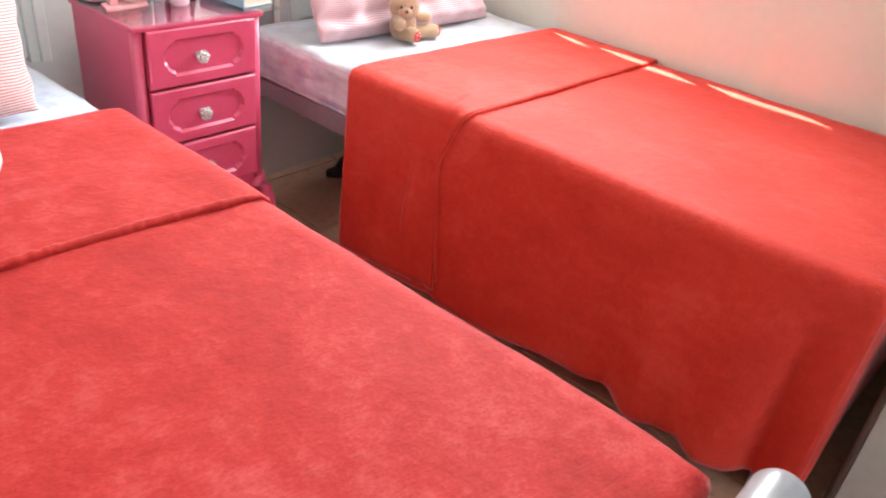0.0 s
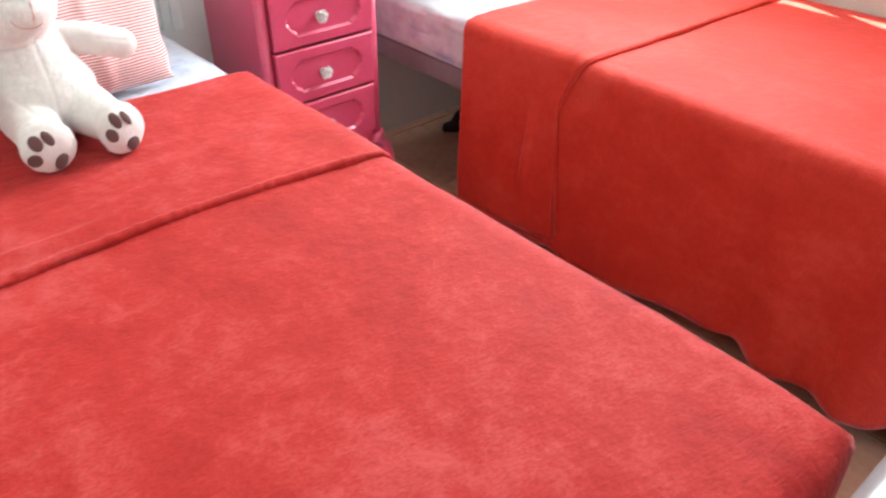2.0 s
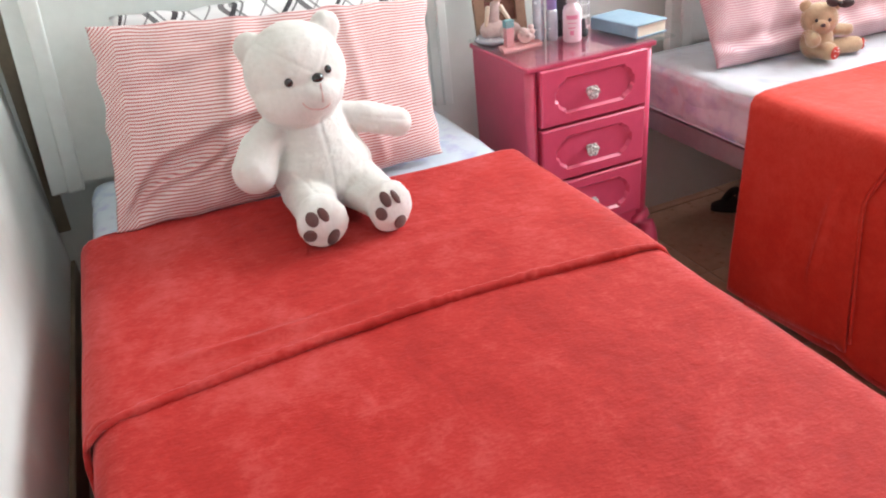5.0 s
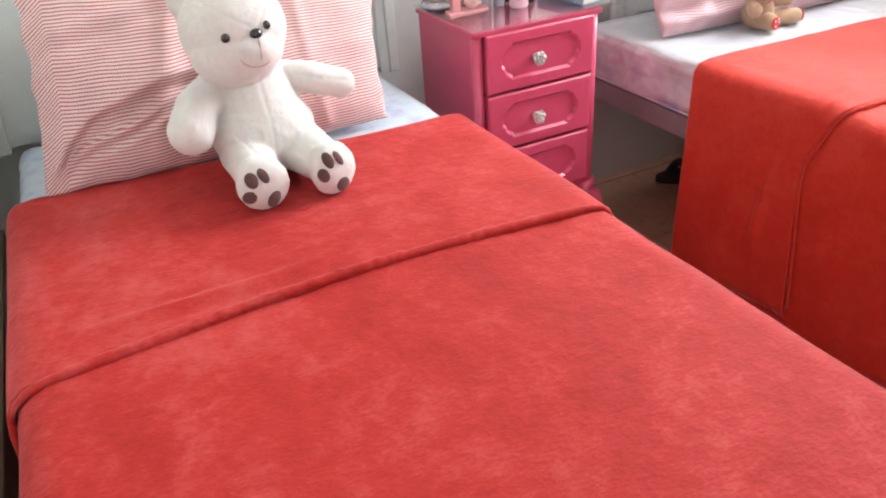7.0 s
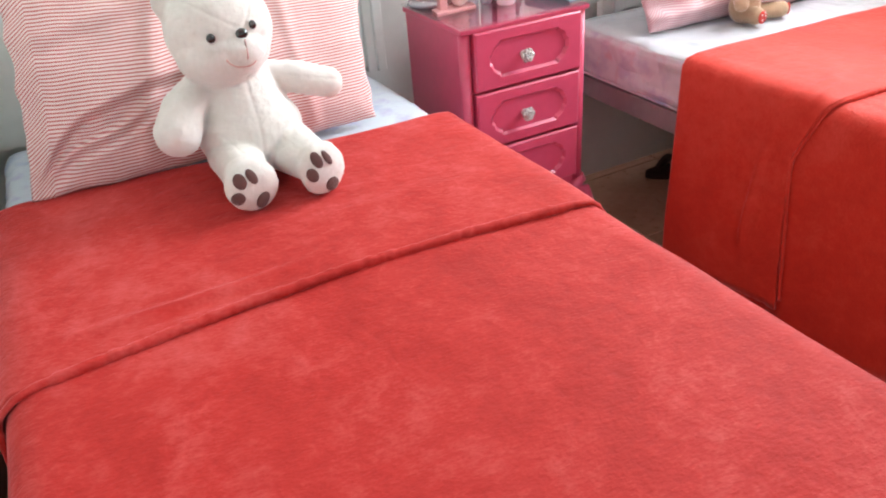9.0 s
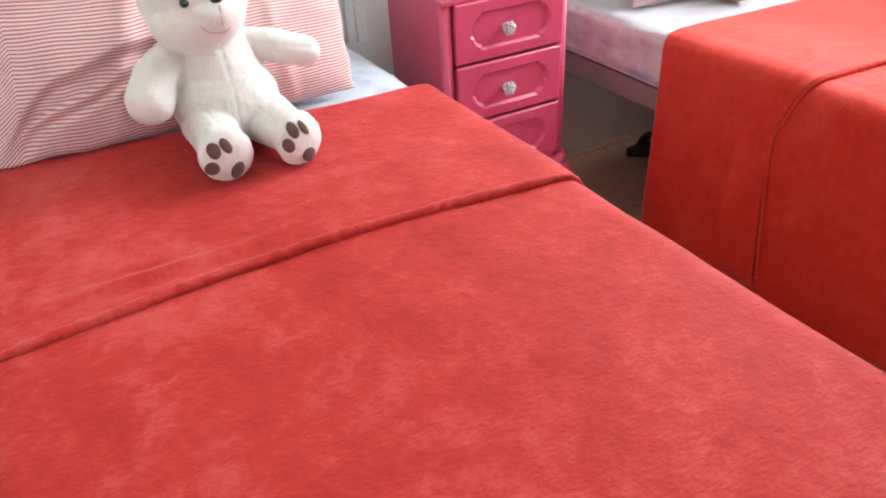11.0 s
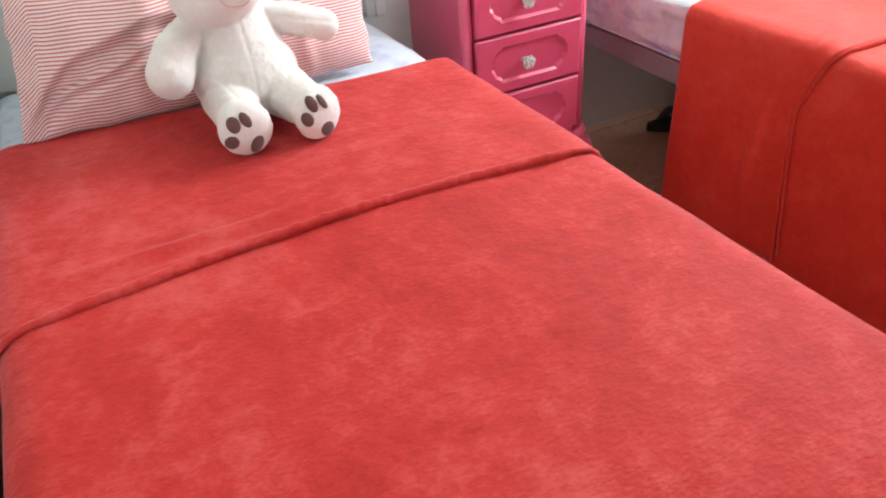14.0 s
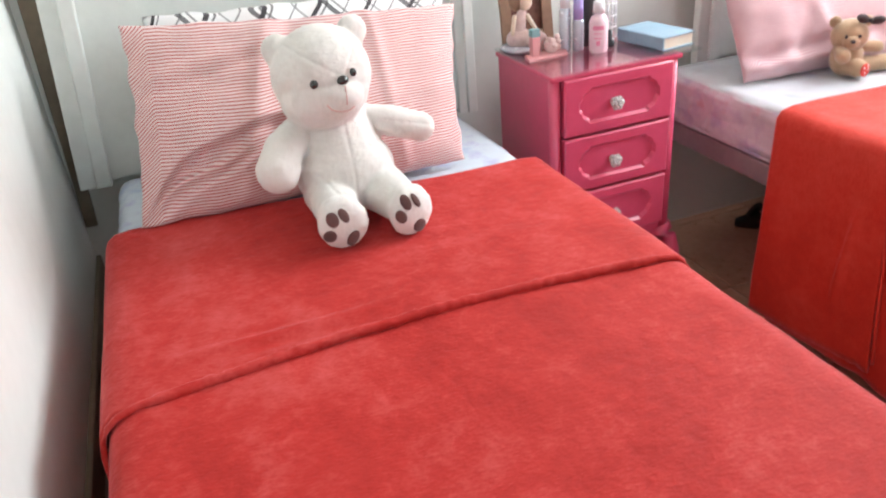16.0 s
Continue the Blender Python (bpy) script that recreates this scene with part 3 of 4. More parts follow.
def cloth(x0, x1, head, foot, top, drop, lift, wave, foot_drop, seed, flare, nx=64, ny=110, drift=None, ripple=None, r=0.032):
    """A blanket on a bed: a flat top between head(x) and foot, hanging by drop(side, y) at the sides and by foot_drop at the end."""
    bm = bmesh.new()
    xa, xb = x0 + r, x1 - r
    fy = foot + r if foot_drop else foot
    grid = []
    for j in range(ny + 1):
        row = []
        for i in range(nx + 1):
            x = xa + (xb - xa) * i / nx
            h = head(x)
            y = h + ((fy if foot_drop else foot(x) if callable(foot) else foot) - h) * j / ny
            p = Vector((x, y, 0))
            z = top + lift + 0.004 * noise.noise(p * 4 + Vector((seed, 0, 0))) + 0.0016 * noise.noise(p * 13 + Vector((0, seed, 0)))
            row.append(bm.verts.new((x, y, z + (ripple(x, y) if ripple else 0.0))))
        grid.append(row)
    for j in range(ny):
        for i in range(nx):
            bm.faces.new((grid[j][i], grid[j][i + 1], grid[j + 1][i + 1], grid[j + 1][i]))
    rim = [(grid[j][0], -1) for j in range(ny + 1)]
    if foot_drop:
        rim += [(grid[ny][i], 0) for i in range(1, nx)] + [(grid[j][nx], 1) for j in range(ny, -1, -1)]
        runs = [rim]
    else:
        runs = [rim, [(grid[j][nx], 1) for j in range(ny, -1, -1)]]
    steps = 26
    for run in runs:
        before = None
        for v, side in run:
            x, y, z = v.co
            soft = 0.09
            if foot_drop:
                ex, ey = max(0.0, 1 - (x - xa) / soft, 1 - (xb - x) / soft), max(0.0, 1 - (y - fy) / soft)
                sgn = -1 if x < (xa + xb) / 2 else 1
                n = Vector((sgn * ex, -ey, 0))
                n = n.normalized() if n.length > 1e-4 else Vector((side, 0, 0) if side else (0, -1, 0))
            else:
                n = Vector((side, 0, 0))
            side_of = n.x
            length = drop(side_of, y) if abs(n.x) > 0.7 else drop(side_of, y) * abs(n.x) + foot_drop * (1 - abs(n.x))
            along = y if abs(n.x) > 0.5 else x
            col = [v]
            for k in range(1, steps + 1):
                d = (length + math.pi / 2 * r) * k / steps
                arc = math.pi / 2 * r
                if d < arc:
                    out, down = r * math.sin(d / r), r * (1 - math.cos(d / r))
                else:
                    out, down = r, r + d - arc
                deep = min(1.0, down / 0.5)
                out += flare * deep + wave(side_of, along, down) + lift
                yy = y + 0.012 * deep * math.sin(along * 9 + seed)
                if drift:
                    yy += drift(side_of, down) * max(0.0, 1 - abs(y - run[-1 if run[0][1] < 0 else 0][0].co.y) / 0.3)
                base = Vector((x, y, 0)) + n * out
                col.append(bm.verts.new((base.x, base.y + (yy - y if abs(n.x) > 0.7 else 0), z - down)))
            if before:
                for k in range(steps):
                    bm.faces.new((before[k], before[k + 1], col[k + 1], col[k]))
            before = col
    bm.normal_update()
    return bm


def thick(ob, t):
    m = ob.modifiers.new("thickness", "SOLIDIFY")
    m.thickness, m.offset = t, -1
    return ob


def bump1(x, c, w):
    return math.exp(-(((x - c) / w) ** 2))


# the near bed's blanket
head_a = lambda x: 0.508 + 0.085 * (1 - x / 0.9) + 0.012 * math.sin(x * 7)
fold_a = lambda x: 0.0 + 0.036 * math.sin(math.pi * min(1, max(0, x / 0.9)))


def wave_a(side, s, down):
    deep = min(1.0, down / 0.45)
    w = 0.012 * math.sin(s * 7 + 1.0) + 0.006 * math.sin(s * 17)
    return deep * (w + (0.03 * bump1(s, -0.25, 0.12) if side < 0 else 0.0))


ripple_a = lambda x, y: 0.007 * bump1(y, 0.085 + 0.25 * (x - 0.27) ** 2, 0.011) * bump1(x, 0.27, 0.13) - 0.004 * bump1(y, 0.06, 0.014) * bump1(x, 0.26, 0.12) + 0.003 * bump1(y, 0.2, 0.03) * bump1(x, 0.6, 0.15)
drift_a = lambda side, down: -0.1 * min(1.0, down / 0.34) if side < 0 else 0.0


def swollen(bm):
    """The hanging edge swells a little outwards towards the foot."""
    for v in bm.verts:
        v.co.x += 0.006 * min(1.0, max(0.0, (-0.25 - v.co.y) / 0.4)) * min(1.0, max(0.0, (v.co.x - 0.5) / 0.35))
    return bm



blanket_a = thing("blanket", (0.45, -0.2, 0.61), "red fleece blanket spread over the bed, top edge folded back", "blanket", "red blankets")
thick(part("blanket_body", swollen(cloth(-0.002, 0.928, lambda x: head_a(x) - 0.05, -0.905, 0.602, lambda s, y: 0.47, 0.002, wave_a, 0.36, 3, 0.0, r=0.046)), M_FLEECE, blanket_a), 0.006)
thick(part("folded_band", cloth(-0.004, 0.921, head_a, fold_a, 0.602, lambda s, y: 0.42, 0.010, wave_a, 0, 3, 0.0, ny=90, drift=drift_a, ripple=ripple_a, r=0.046), M_FLEECE, blanket_a, "turned-back band of the blanket"), 0.007)


def roll(x0, x1, fold, top, lift, drop, wave, flare, drift, rad, r=0.032):
    """The rounded edge of the turned-back band, over the top and down both sides."""
    pts = []
    for k in range(26, 0, -1):
        d = (drop + math.pi / 2 * r) * k / 26
        arc = math.pi / 2 * r
        out, down = (r * math.sin(d / r), r * (1 - math.cos(d / r))) if d < arc else (r, r + d - arc)
        deep = min(1.0, down / 0.5)
        y = fold(x0) + drift(-1, down)
        pts.append((x0 + r - out - flare * deep - wave(-1, y, down) - lift, y, top + lift - down))
    for i in range(181):
        x = x0 + r + (x1 - x0 - 2 * r) * i / 180
        pts.append((x, fold(x) + 0.003 * noise.noise(Vector((x * 14, 0, 5))) + 0.0014 * noise.noise(Vector((x * 70, 0, 9))), top + lift + 0.002 * noise.noise(Vector((x * 9, 3, 0))) + 0.001 * noise.noise(Vector((x * 60, 7, 0)))))
    for k in range(1, 27):
        d = (drop + math.pi / 2 * r) * k / 26
        arc = math.pi / 2 * r
        out, down = (r * math.sin(d / r), r * (1 - math.cos(d / r))) if d < arc else (r, r + d - arc)
        deep = min(1.0, down / 0.5)
        y = fold(x1) + drift(1, down)
        pts.append((x1 - r + out + flare * deep + wave(1, y, down) + lift, y, top + lift - down))
    return tube(pts, lambda k: rad * (0.92 + 0.22 * noise.noise(Vector((k * 90, 0, 3))) + 0.12 * noise.noise(Vector((k * 400, 0, 3)))) * (0.55 + 0.45 * min(1.0, max(0.0, (0.5 - abs(k - 0.5) - 0.1) / 0.05))), 12)


part("rolled_edge", roll(-0.004, 0.921, fold_a, 0.602, 0.0068, 0.42, wave_a, -0.004, drift_a, 0.009, 0.046), M_FLEECE, blanket_a, "soft rolled edge of the turned-back band")

# the far bed's blanket
head_b = lambda x: 0.455 - 0.04 * (x - 1.54) / 0.92
fold_b = lambda x: 0.045 - 0.03 * (x - 1.54) / 0.92


def wave_b(side, s, down):
    deep = min(1.0, down / 0.45)
    if side > 0.5:
        return 0.0
    w = 0.004 * math.sin(s * 9 + 0.6)
    w += 0.03 * bump1(s, 0.45, 0.25) + 0.04 * bump1(s, -0.74, 0.07) - 0.03 * bump1(s, -0.845, 0.028) + 0.02 * bump1(s, -0.56, 0.07) - 0.012 * bump1(s, -0.44, 0.05) + 0.012 * bump1(s, -0.2, 0.09)
    w += 0.022 * bump1(s, 0.13 + 0.22 * (down - 0.15), 0.014) * min(1.0, max(0.0, (down - 0.08) / 0.1)) * min(1.0, max(0.0, (0.42 - down) / 0.1))
    crease = -0.012 * bump1(s, -0.848 + 0.03 * down, 0.016) * min(1.0, max(0.0, (down - 0.12) / 0.12))
    return deep ** 1.3 * w + crease


def drop_b(side, y):
    if side > 0.5:
        return 0.3
    return 0.498 + 0.03 * min(1.0, max(0.0, (y + 0.35) / 0.45)) + 0.006 * math.sin(y * 13 + 1.2) - 0.022 * bump1(y, -0.47, 0.045) + 0.012 * bump1(y, -0.56, 0.05) - 0.016 * bump1(y, -0.69, 0.035) + 0.012 * bump1(y, -0.78, 0.12) - 0.012 * bump1(y, 0.1, 0.04) + 0.02 * bump1(y, -0.1, 0.12)


ripple_b = lambda x, y: 0.004 * bump1(y, 0.1 + 0.5 * (x - 1.56), 0.009) * bump1(x, 1.66, 0.05) + 0.006 * bump1(y, 0.08 + 0.3 * (x - 1.56), 0.012) * bump1(x, 1.6, 0.07) + 0.005 * bump1(y, 0.115 + 0.15 * (x - 1.56), 0.012) * bump1(x, 1.62, 0.06)
drift_b = lambda side, down: 0.062 * min(1.0, down / 0.14) - 0.03 * max(0.0, (down - 0.19) / 0.3) if side < 0 else 0.0
blanket_b = thing("blanket", (2.0, -0.2, 0.61), "red fleece blanket hanging almost to the floor, top edge folded back", "blanket", "red blankets")
thick(part("blanket_body", cloth(1.535, 2.462, lambda x: head_b(x) - 0.05, -0.945, 0.602, drop_b, 0.002, wave_b, 0.47, 8, -0.01), M_FLEECE_B, blanket_b), 0.006)
thick(part("folded_band", cloth(1.535, 2.462, head_b, fold_b, 0.602, lambda s, y: 0.3 if s > 0.5 else 0.505 + 0.04 * (y - 0.04), 0.013, wave_b, 0, 8, -0.01, ny=70, drift=drift_b, ripple=ripple_b), M_FLEECE_B, blanket_b, "turned-back band of the blanket"), 0.007)
part("rolled_edge", roll(1.535, 2.462, fold_b, 0.602, 0.007, 0.47, wave_b, -0.01, drift_b, 0.0075), M_FLEECE_B, blanket_b, "soft rolled edge of the turned-back band")


def pillow(name, corners, thick_m, mat, label, seed, wrinkle=None, n=54):
    """A stuffed pillow between four corners: bottom left, bottom right, top right, top left as seen from the bed's foot."""
    a, b, c, d = (Vector(p) for p in corners)
    width, height = ((b - a).length + (c - d).length) / 2, ((d - a).length + (c - b).length) / 2
    front = (b - a).cross(d - a).normalized()
    bm = bmesh.new()
    uv = bm.loops.layers.uv.new("UVMap")
    coord = {}

    def layer(sign):
        rows = []
        for j in range(n + 1):
            row = []
            for i in range(n + 1):
                u, v = i / n, j / n
                s, t = 2 * u - 1, 2 * v - 1
                pu = 0.5 + (u - 0.5) * (1 - 0.035 * (1 - t * t))
                pv = 0.5 + (v - 0.5) * (1 - (0.05 if v > 0.5 else -0.01) * (1 - s * s))
                p = a.lerp(b, pu).lerp(d.lerp(c, pu), pv)
                h = thick_m / 2 * (max(0.0, 1 - abs(s) ** 2.6) * max(0.0, 1 - abs(t) ** 2.6)) ** 0.55
                q = Vector((u * width * 6, v * height * 6, seed + sign))
                h += (0.010 * noise.noise(q) + 0.004 * noise.noise(q * 2.7)) * min(1.0, h / 0.02)
                if wrinkle and sign > 0:
                    h += wrinkle(u, v) * min(1.0, h / 0.02)
                rag = max(abs(s), abs(t)) ** 6
                along = (b - a).normalized() * noise.noise(Vector((u * 9, v * 9, seed + 4))) + (d - a).normalized() * noise.noise(Vector((u * 11, v * 7, seed + 8)))
                p = p + along * 0.008 * rag * (1 if v > 0.12 else 0.4)
                vert = bm.verts.new(p + front * h * sign)
                coord[vert] = (u * width, v * height + 0.9 * max(0.0, 0.06 - u) * width + 0.45 * (h - thick_m / 2))
                row.append(vert)
            rows.append(row)
        for j in range(n):
            for i in range(n):
                bm.faces.new((rows[j][i], rows[j][i + 1], rows[j + 1][i + 1], rows[j + 1][i]))

    layer(1)
    layer(-1)
    for f in bm.faces:
        for loop in f.loops:
            loop[uv].uv = coord[loop.vert]
    bmesh.ops.remove_doubles(bm, verts=bm.verts, dist=0.0004)
    base = (a + b) / 2
    return solid(name, bm, mat, base, label, "pillow", "pillows")


def slump(u, v):
    """The pillowcase sags over itself near one lower corner."""
    line = -0.02 + 0.46 * (1 - math.exp(-u / 0.14)) - 0.1 * u + 0.014 * math.sin(u * 17 + 0.6) + 0.02 * noise.noise(Vector((u * 11, 2.0, 0)))
    lip = v - line
    fade = min(1.0, max(0.0, (0.62 - u) / 0.3)) * min(1.0, max(0.0, (u - 0.01)) / 0.06)
    over = 0.014 * math.exp(-lip / 0.16) / (1 + math.exp(-lip / 0.006)) if lip > -0.03 else 0.0
    under = -0.016 * math.exp(lip / 0.09) / (1 + math.exp(lip / 0.006)) if lip < 0.03 else 0.0
    creases = 0.007 * math.sin((v - 0.9 * u) * 48 + 5 * noise.noise(Vector((u * 6, v * 6, 1)))) * bump1(lip, -0.1, 0.08) + 0.008 * bump1(v - 0.16 * u, 0.33, 0.025) * bump1(u, 0.5, 0.16) - 0.006 * bump1(v - 0.2 * u, 0.27, 0.025) * bump1(u, 0.48, 0.16) + 0.005 * bump1(v - 0.4 * u, 0.66, 0.04) - 0.004 * bump1(v - 0.4 * u, 0.58, 0.03)
    return fade * (over + under + creases) + 0.01 * bump1(u, 0.3 + 0.1 * v, 0.03) - 0.008 * bump1(u, 0.37 + 0.1 * v, 0.03) + 0.006 * bump1(u, 0.8 - 0.1 * v, 0.02)


pillow("pillow", ((0.068, 0.578, 0.616), (0.757, 0.565, 0.616), (0.848, 0.80, 0.905), (0.118, 0.80, 0.965)), 0.15, M_STRIPE, "red and white striped pillow propped against the headboard", 1, slump, 130)
pillow("pillow", ((0.10, 0.83, 0.612), (0.80, 0.83, 0.612), (0.88, 0.925, 0.94), (0.165, 0.925, 0.955)), 0.12, M_PLAID, "white pillow with black check behind the striped one", 5)
pillow("pillow", ((1.605, 0.668, 0.608), (2.35, 0.64, 0.608), (2.38, 0.88, 1.0), (1.60, 0.89, 1.0)), 0.15, M_STRIPE_B, "pink striped pillow propped on the far bed", 9, lambda u, v: -0.014 * bump1(v, 0.13 + 0.05 * u, 0.04) + 0.011 * bump1(v, 0.06, 0.03) + 0.005 * math.sin(u * 40 + 6 * v) * bump1(v, 0.12, 0.12) + 0.006 * bump1(u + 0.3 * v, 0.4, 0.03) - 0.006 * bump1(u - 0.2 * v, 0.2, 0.03), 90)

# ---- the white bear ----


def fused(bm, voxel, soften):
    """Melts overlapping lumps into one stuffed skin."""
    me = bpy.data.meshes.new("scratch")
    bm.to_mesh(me)
    bm.free()
    ob = bpy.data.objects.new("scratch", me)
    scene.collection.objects.link(ob)
    r = ob.modifiers.new("skin", "REMESH")
    r.mode, r.voxel_size = "VOXEL", voxel
    k = ob.modifiers.new("soften", "SMOOTH")
    k.factor, k.iterations = 0.5, soften
    bpy.context.view_layer.update()
    done = ob.evaluated_get(bpy.context.evaluated_depsgraph_get())
    out = bmesh.new()
    out.from_mesh(done.to_mesh())
    done.to_mesh_clear()
    bpy.data.objects.remove(ob)
    bpy.data.meshes.remove(me)
    return out


def off_line(p, a, b):
    """Distance of p from the segment a b."""
    k = max(0.0, min(1.0, (p - a).dot(b - a) / (b - a).length_squared))
    return (p - a.lerp(b, k)).length


def white_bear():
    """One mesh: plush, felt pads, beads and stitching in four material slots."""
    feet = ((Vector((0.416, 0.304, 0.66)), 0.0475, 6), (Vector((0.541, 0.298, 0.658)), 0.0465, 22))
    bm = ball((0.452, 0.478, 0.882), (0.093, 0.088, 0.09), (0, -8, 0), 40)
    ball((0.448, 0.452, 0.852), (0.083, 0.07, 0.062), (0, -6, 0), 32, into=bm)
    ball((0.466, 0.418, 0.856), (0.046, 0.044, 0.038), into=bm)
    for c, t in (((0.384, 0.497, 0.933), (0, -35, -10)), ((0.524, 0.497, 0.946), (0, 25, 10))):
        ball(c, (0.03, 0.018, 0.031), t, 24, into=bm)
        ball((c[0], c[1] + 0.004, c[2] - 0.018), (0.023, 0.016, 0.024), t, 20, into=bm)
    limb((0.462, 0.487, 0.79), (0.466, 0.465, 0.71), 0.066, 0.09, into=bm)
    ball((0.465, 0.452, 0.697), (0.096, 0.083, 0.082), (0, 0, 0), 32, into=bm)
    limb((0.405, 0.478, 0.795), (0.352, 0.437, 0.765), 0.03, 0.037, into=bm)
    limb((0.352, 0.437, 0.765), (0.334, 0.42, 0.735), 0.037, 0.042, into=bm)
    limb((0.52, 0.478, 0.786), (0.57, 0.463, 0.772), 0.027, 0.031, into=bm)
    limb((0.57, 0.463, 0.772), (0.624, 0.455, 0.753), 0.031, 0.029, into=bm)
    for (c, w, turn), hip in zip(feet, ((0.424, 0.43, 0.668), (0.512, 0.43, 0.668))):
        limb(hip, (c.x, c.y + 0.014, c.z), 0.052, 0.036, into=bm)
        ball(c, (w, 0.026, 0.047), (-6, 0, turn), 30, into=bm)
        ball((c.x, c.y + 0.02, c.z), (w * 0.9, 0.03, 0.043), (0, 0, turn), 30, into=bm)
    bm = fused(bm, 0.0028, 5)
    bm.normal_update()
    # sewn seams: down the belly, over the brow to the nose, along the arm, round each sole
    seams = [
        (Vector((0.468, 0.40, 0.81)), Vector((0.463, 0.37, 0.66)), 0.06),
        (Vector((0.388, 0.44, 0.95)), Vector((0.474, 0.392, 0.893)), 0.03),
        (Vector((0.52, 0.44, 0.955)), Vector((0.476, 0.392, 0.893)), 0.03),
        (Vector((0.55, 0.44, 0.786)), Vector((0.645, 0.43, 0.76)), 0.03),
        (Vector((0.40, 0.43, 0.72)), Vector((0.463, 0.37, 0.665)), 0.03),
        (Vector((0.53, 0.43, 0.715)), Vector((0.463, 0.37, 0.665)), 0.03),
    ]
    for v in bm.verts:
        p, dent = v.co.copy(), 0.0
        for a, b, reach in seams:
            flat = Vector((p.x, 0, p.z))
            if p.y < 0.47 and abs(p.y - (a.y + b.y) / 2) < reach + 0.03:
                d = off_line(flat, Vector((a.x, 0, a.z)), Vector((b.x, 0, b.z)))
                dent = max(dent, 0.0013 * bump1(d, 0, 0.003))
        for c, w, turn in feet:
            q = p - c
            if abs(q.y) < 0.03 and q.length < 0.06:
                rim = math.hypot(q.x / w, q.z / 0.047)
                if rim > 0.7:
                    dent = max(dent, 0.003 * bump1(q.y - 0.35 * q.x * math.sin(radians(turn)), 0.006, 0.0035))
        tuft = 0.0012 * noise.noise(p * 60) + 0.0006 * noise.noise(p * 170) + 0.002 * noise.noise(p * 18)
        v.co = p + v.normal * (tuft - dent)
    bm.normal_update()
    skin = BVHTree.FromBMesh(bm)

    def on_skin(x, z):
        """Where a line from the bed's foot meets the plush, and its outward direction."""
        hit, normal = skin.ray_cast(Vector((x, -0.5, z)), Vector((0, 1, 0)))[:2]
        return (hit, normal) if hit else (Vector((x, 0.31, z)), Vector((0, -1, 0)))

    def patch(x, z, w, h, turn, slot, high):
        """A small felt or bead oval lying on the plush."""
        at, normal = on_skin(x, z)
        side = Vector((0, 0, 1)).cross(normal).normalized()
        m = Matrix((side, normal.cross(side), normal)).transposed().to_4x4()
        lump = bmesh.new()
        bmesh.ops.create_uvsphere(lump, u_segments=20, v_segments=12, radius=1, matrix=Matrix.Translation(at) @ m @ pose(0, 0, 0, 0, 0, turn) @ Matrix.Diagonal((w, h, high, 1)))
        merged(bm, lump, slot)

    pads = (
        ((-0.0125, 0.015, 0.0112, 0.0145, 15), (0.0065, 0.0185, 0.0085, 0.0145, 22), (-0.0205, -0.0125, 0.0125, 0.0122, 30), (0.016, -0.025, 0.0125, 0.0165, -25)),
        ((-0.017, 0.0, 0.0105, 0.0135, 20), (-0.0055, 0.0225, 0.0095, 0.0155, 18), (0.0125, 0.021, 0.007, 0.0145, 15), (0.0145, -0.0265, 0.0145, 0.0135, -30)),
    )
    for (c, w, turn), marks in zip(feet, pads):
        for dx, dz, pw, ph, tilt in marks:
            patch(c.x + 1.1 * dx - 0.008, c.z + 1.05 * dz + 0.003, pw, ph, tilt, 1, 0.0034)
    patch(0.421, 0.888, 0.0078, 0.008, 0, 2, 0.0065)
    patch(0.494, 0.896, 0.0068, 0.0078, 0, 2, 0.0065)
    patch(0.472, 0.887, 0.0118, 0.009, 0, 2, 0.008)
    for line in (((0.473, 0.879), (0.472, 0.871), (0.4715, 0.863), (0.471, 0.856), (0.47, 0.848)), ((0.436, 0.852), (0.44, 0.845), (0.446, 0.84), (0.452, 0.837), (0.458, 0.836), (0.464, 0.835), (0.47, 0.835), (0.477, 0.837), (0.484, 0.841))):
        tube([on_skin(x, z)[0] + Vector((0, -0.0006, 0)) for x, z in line], 0.0013, 6, into=bm, slot=3)
    return solid("teddy_bear", bm, [M_PLUSH, M_PAD, M_BEAD, M_MOUTH], (0.46, 0.42, 0.614), "white plush teddy bear with brown paw pads sitting on the blanket", "teddy bear")


white_bear()


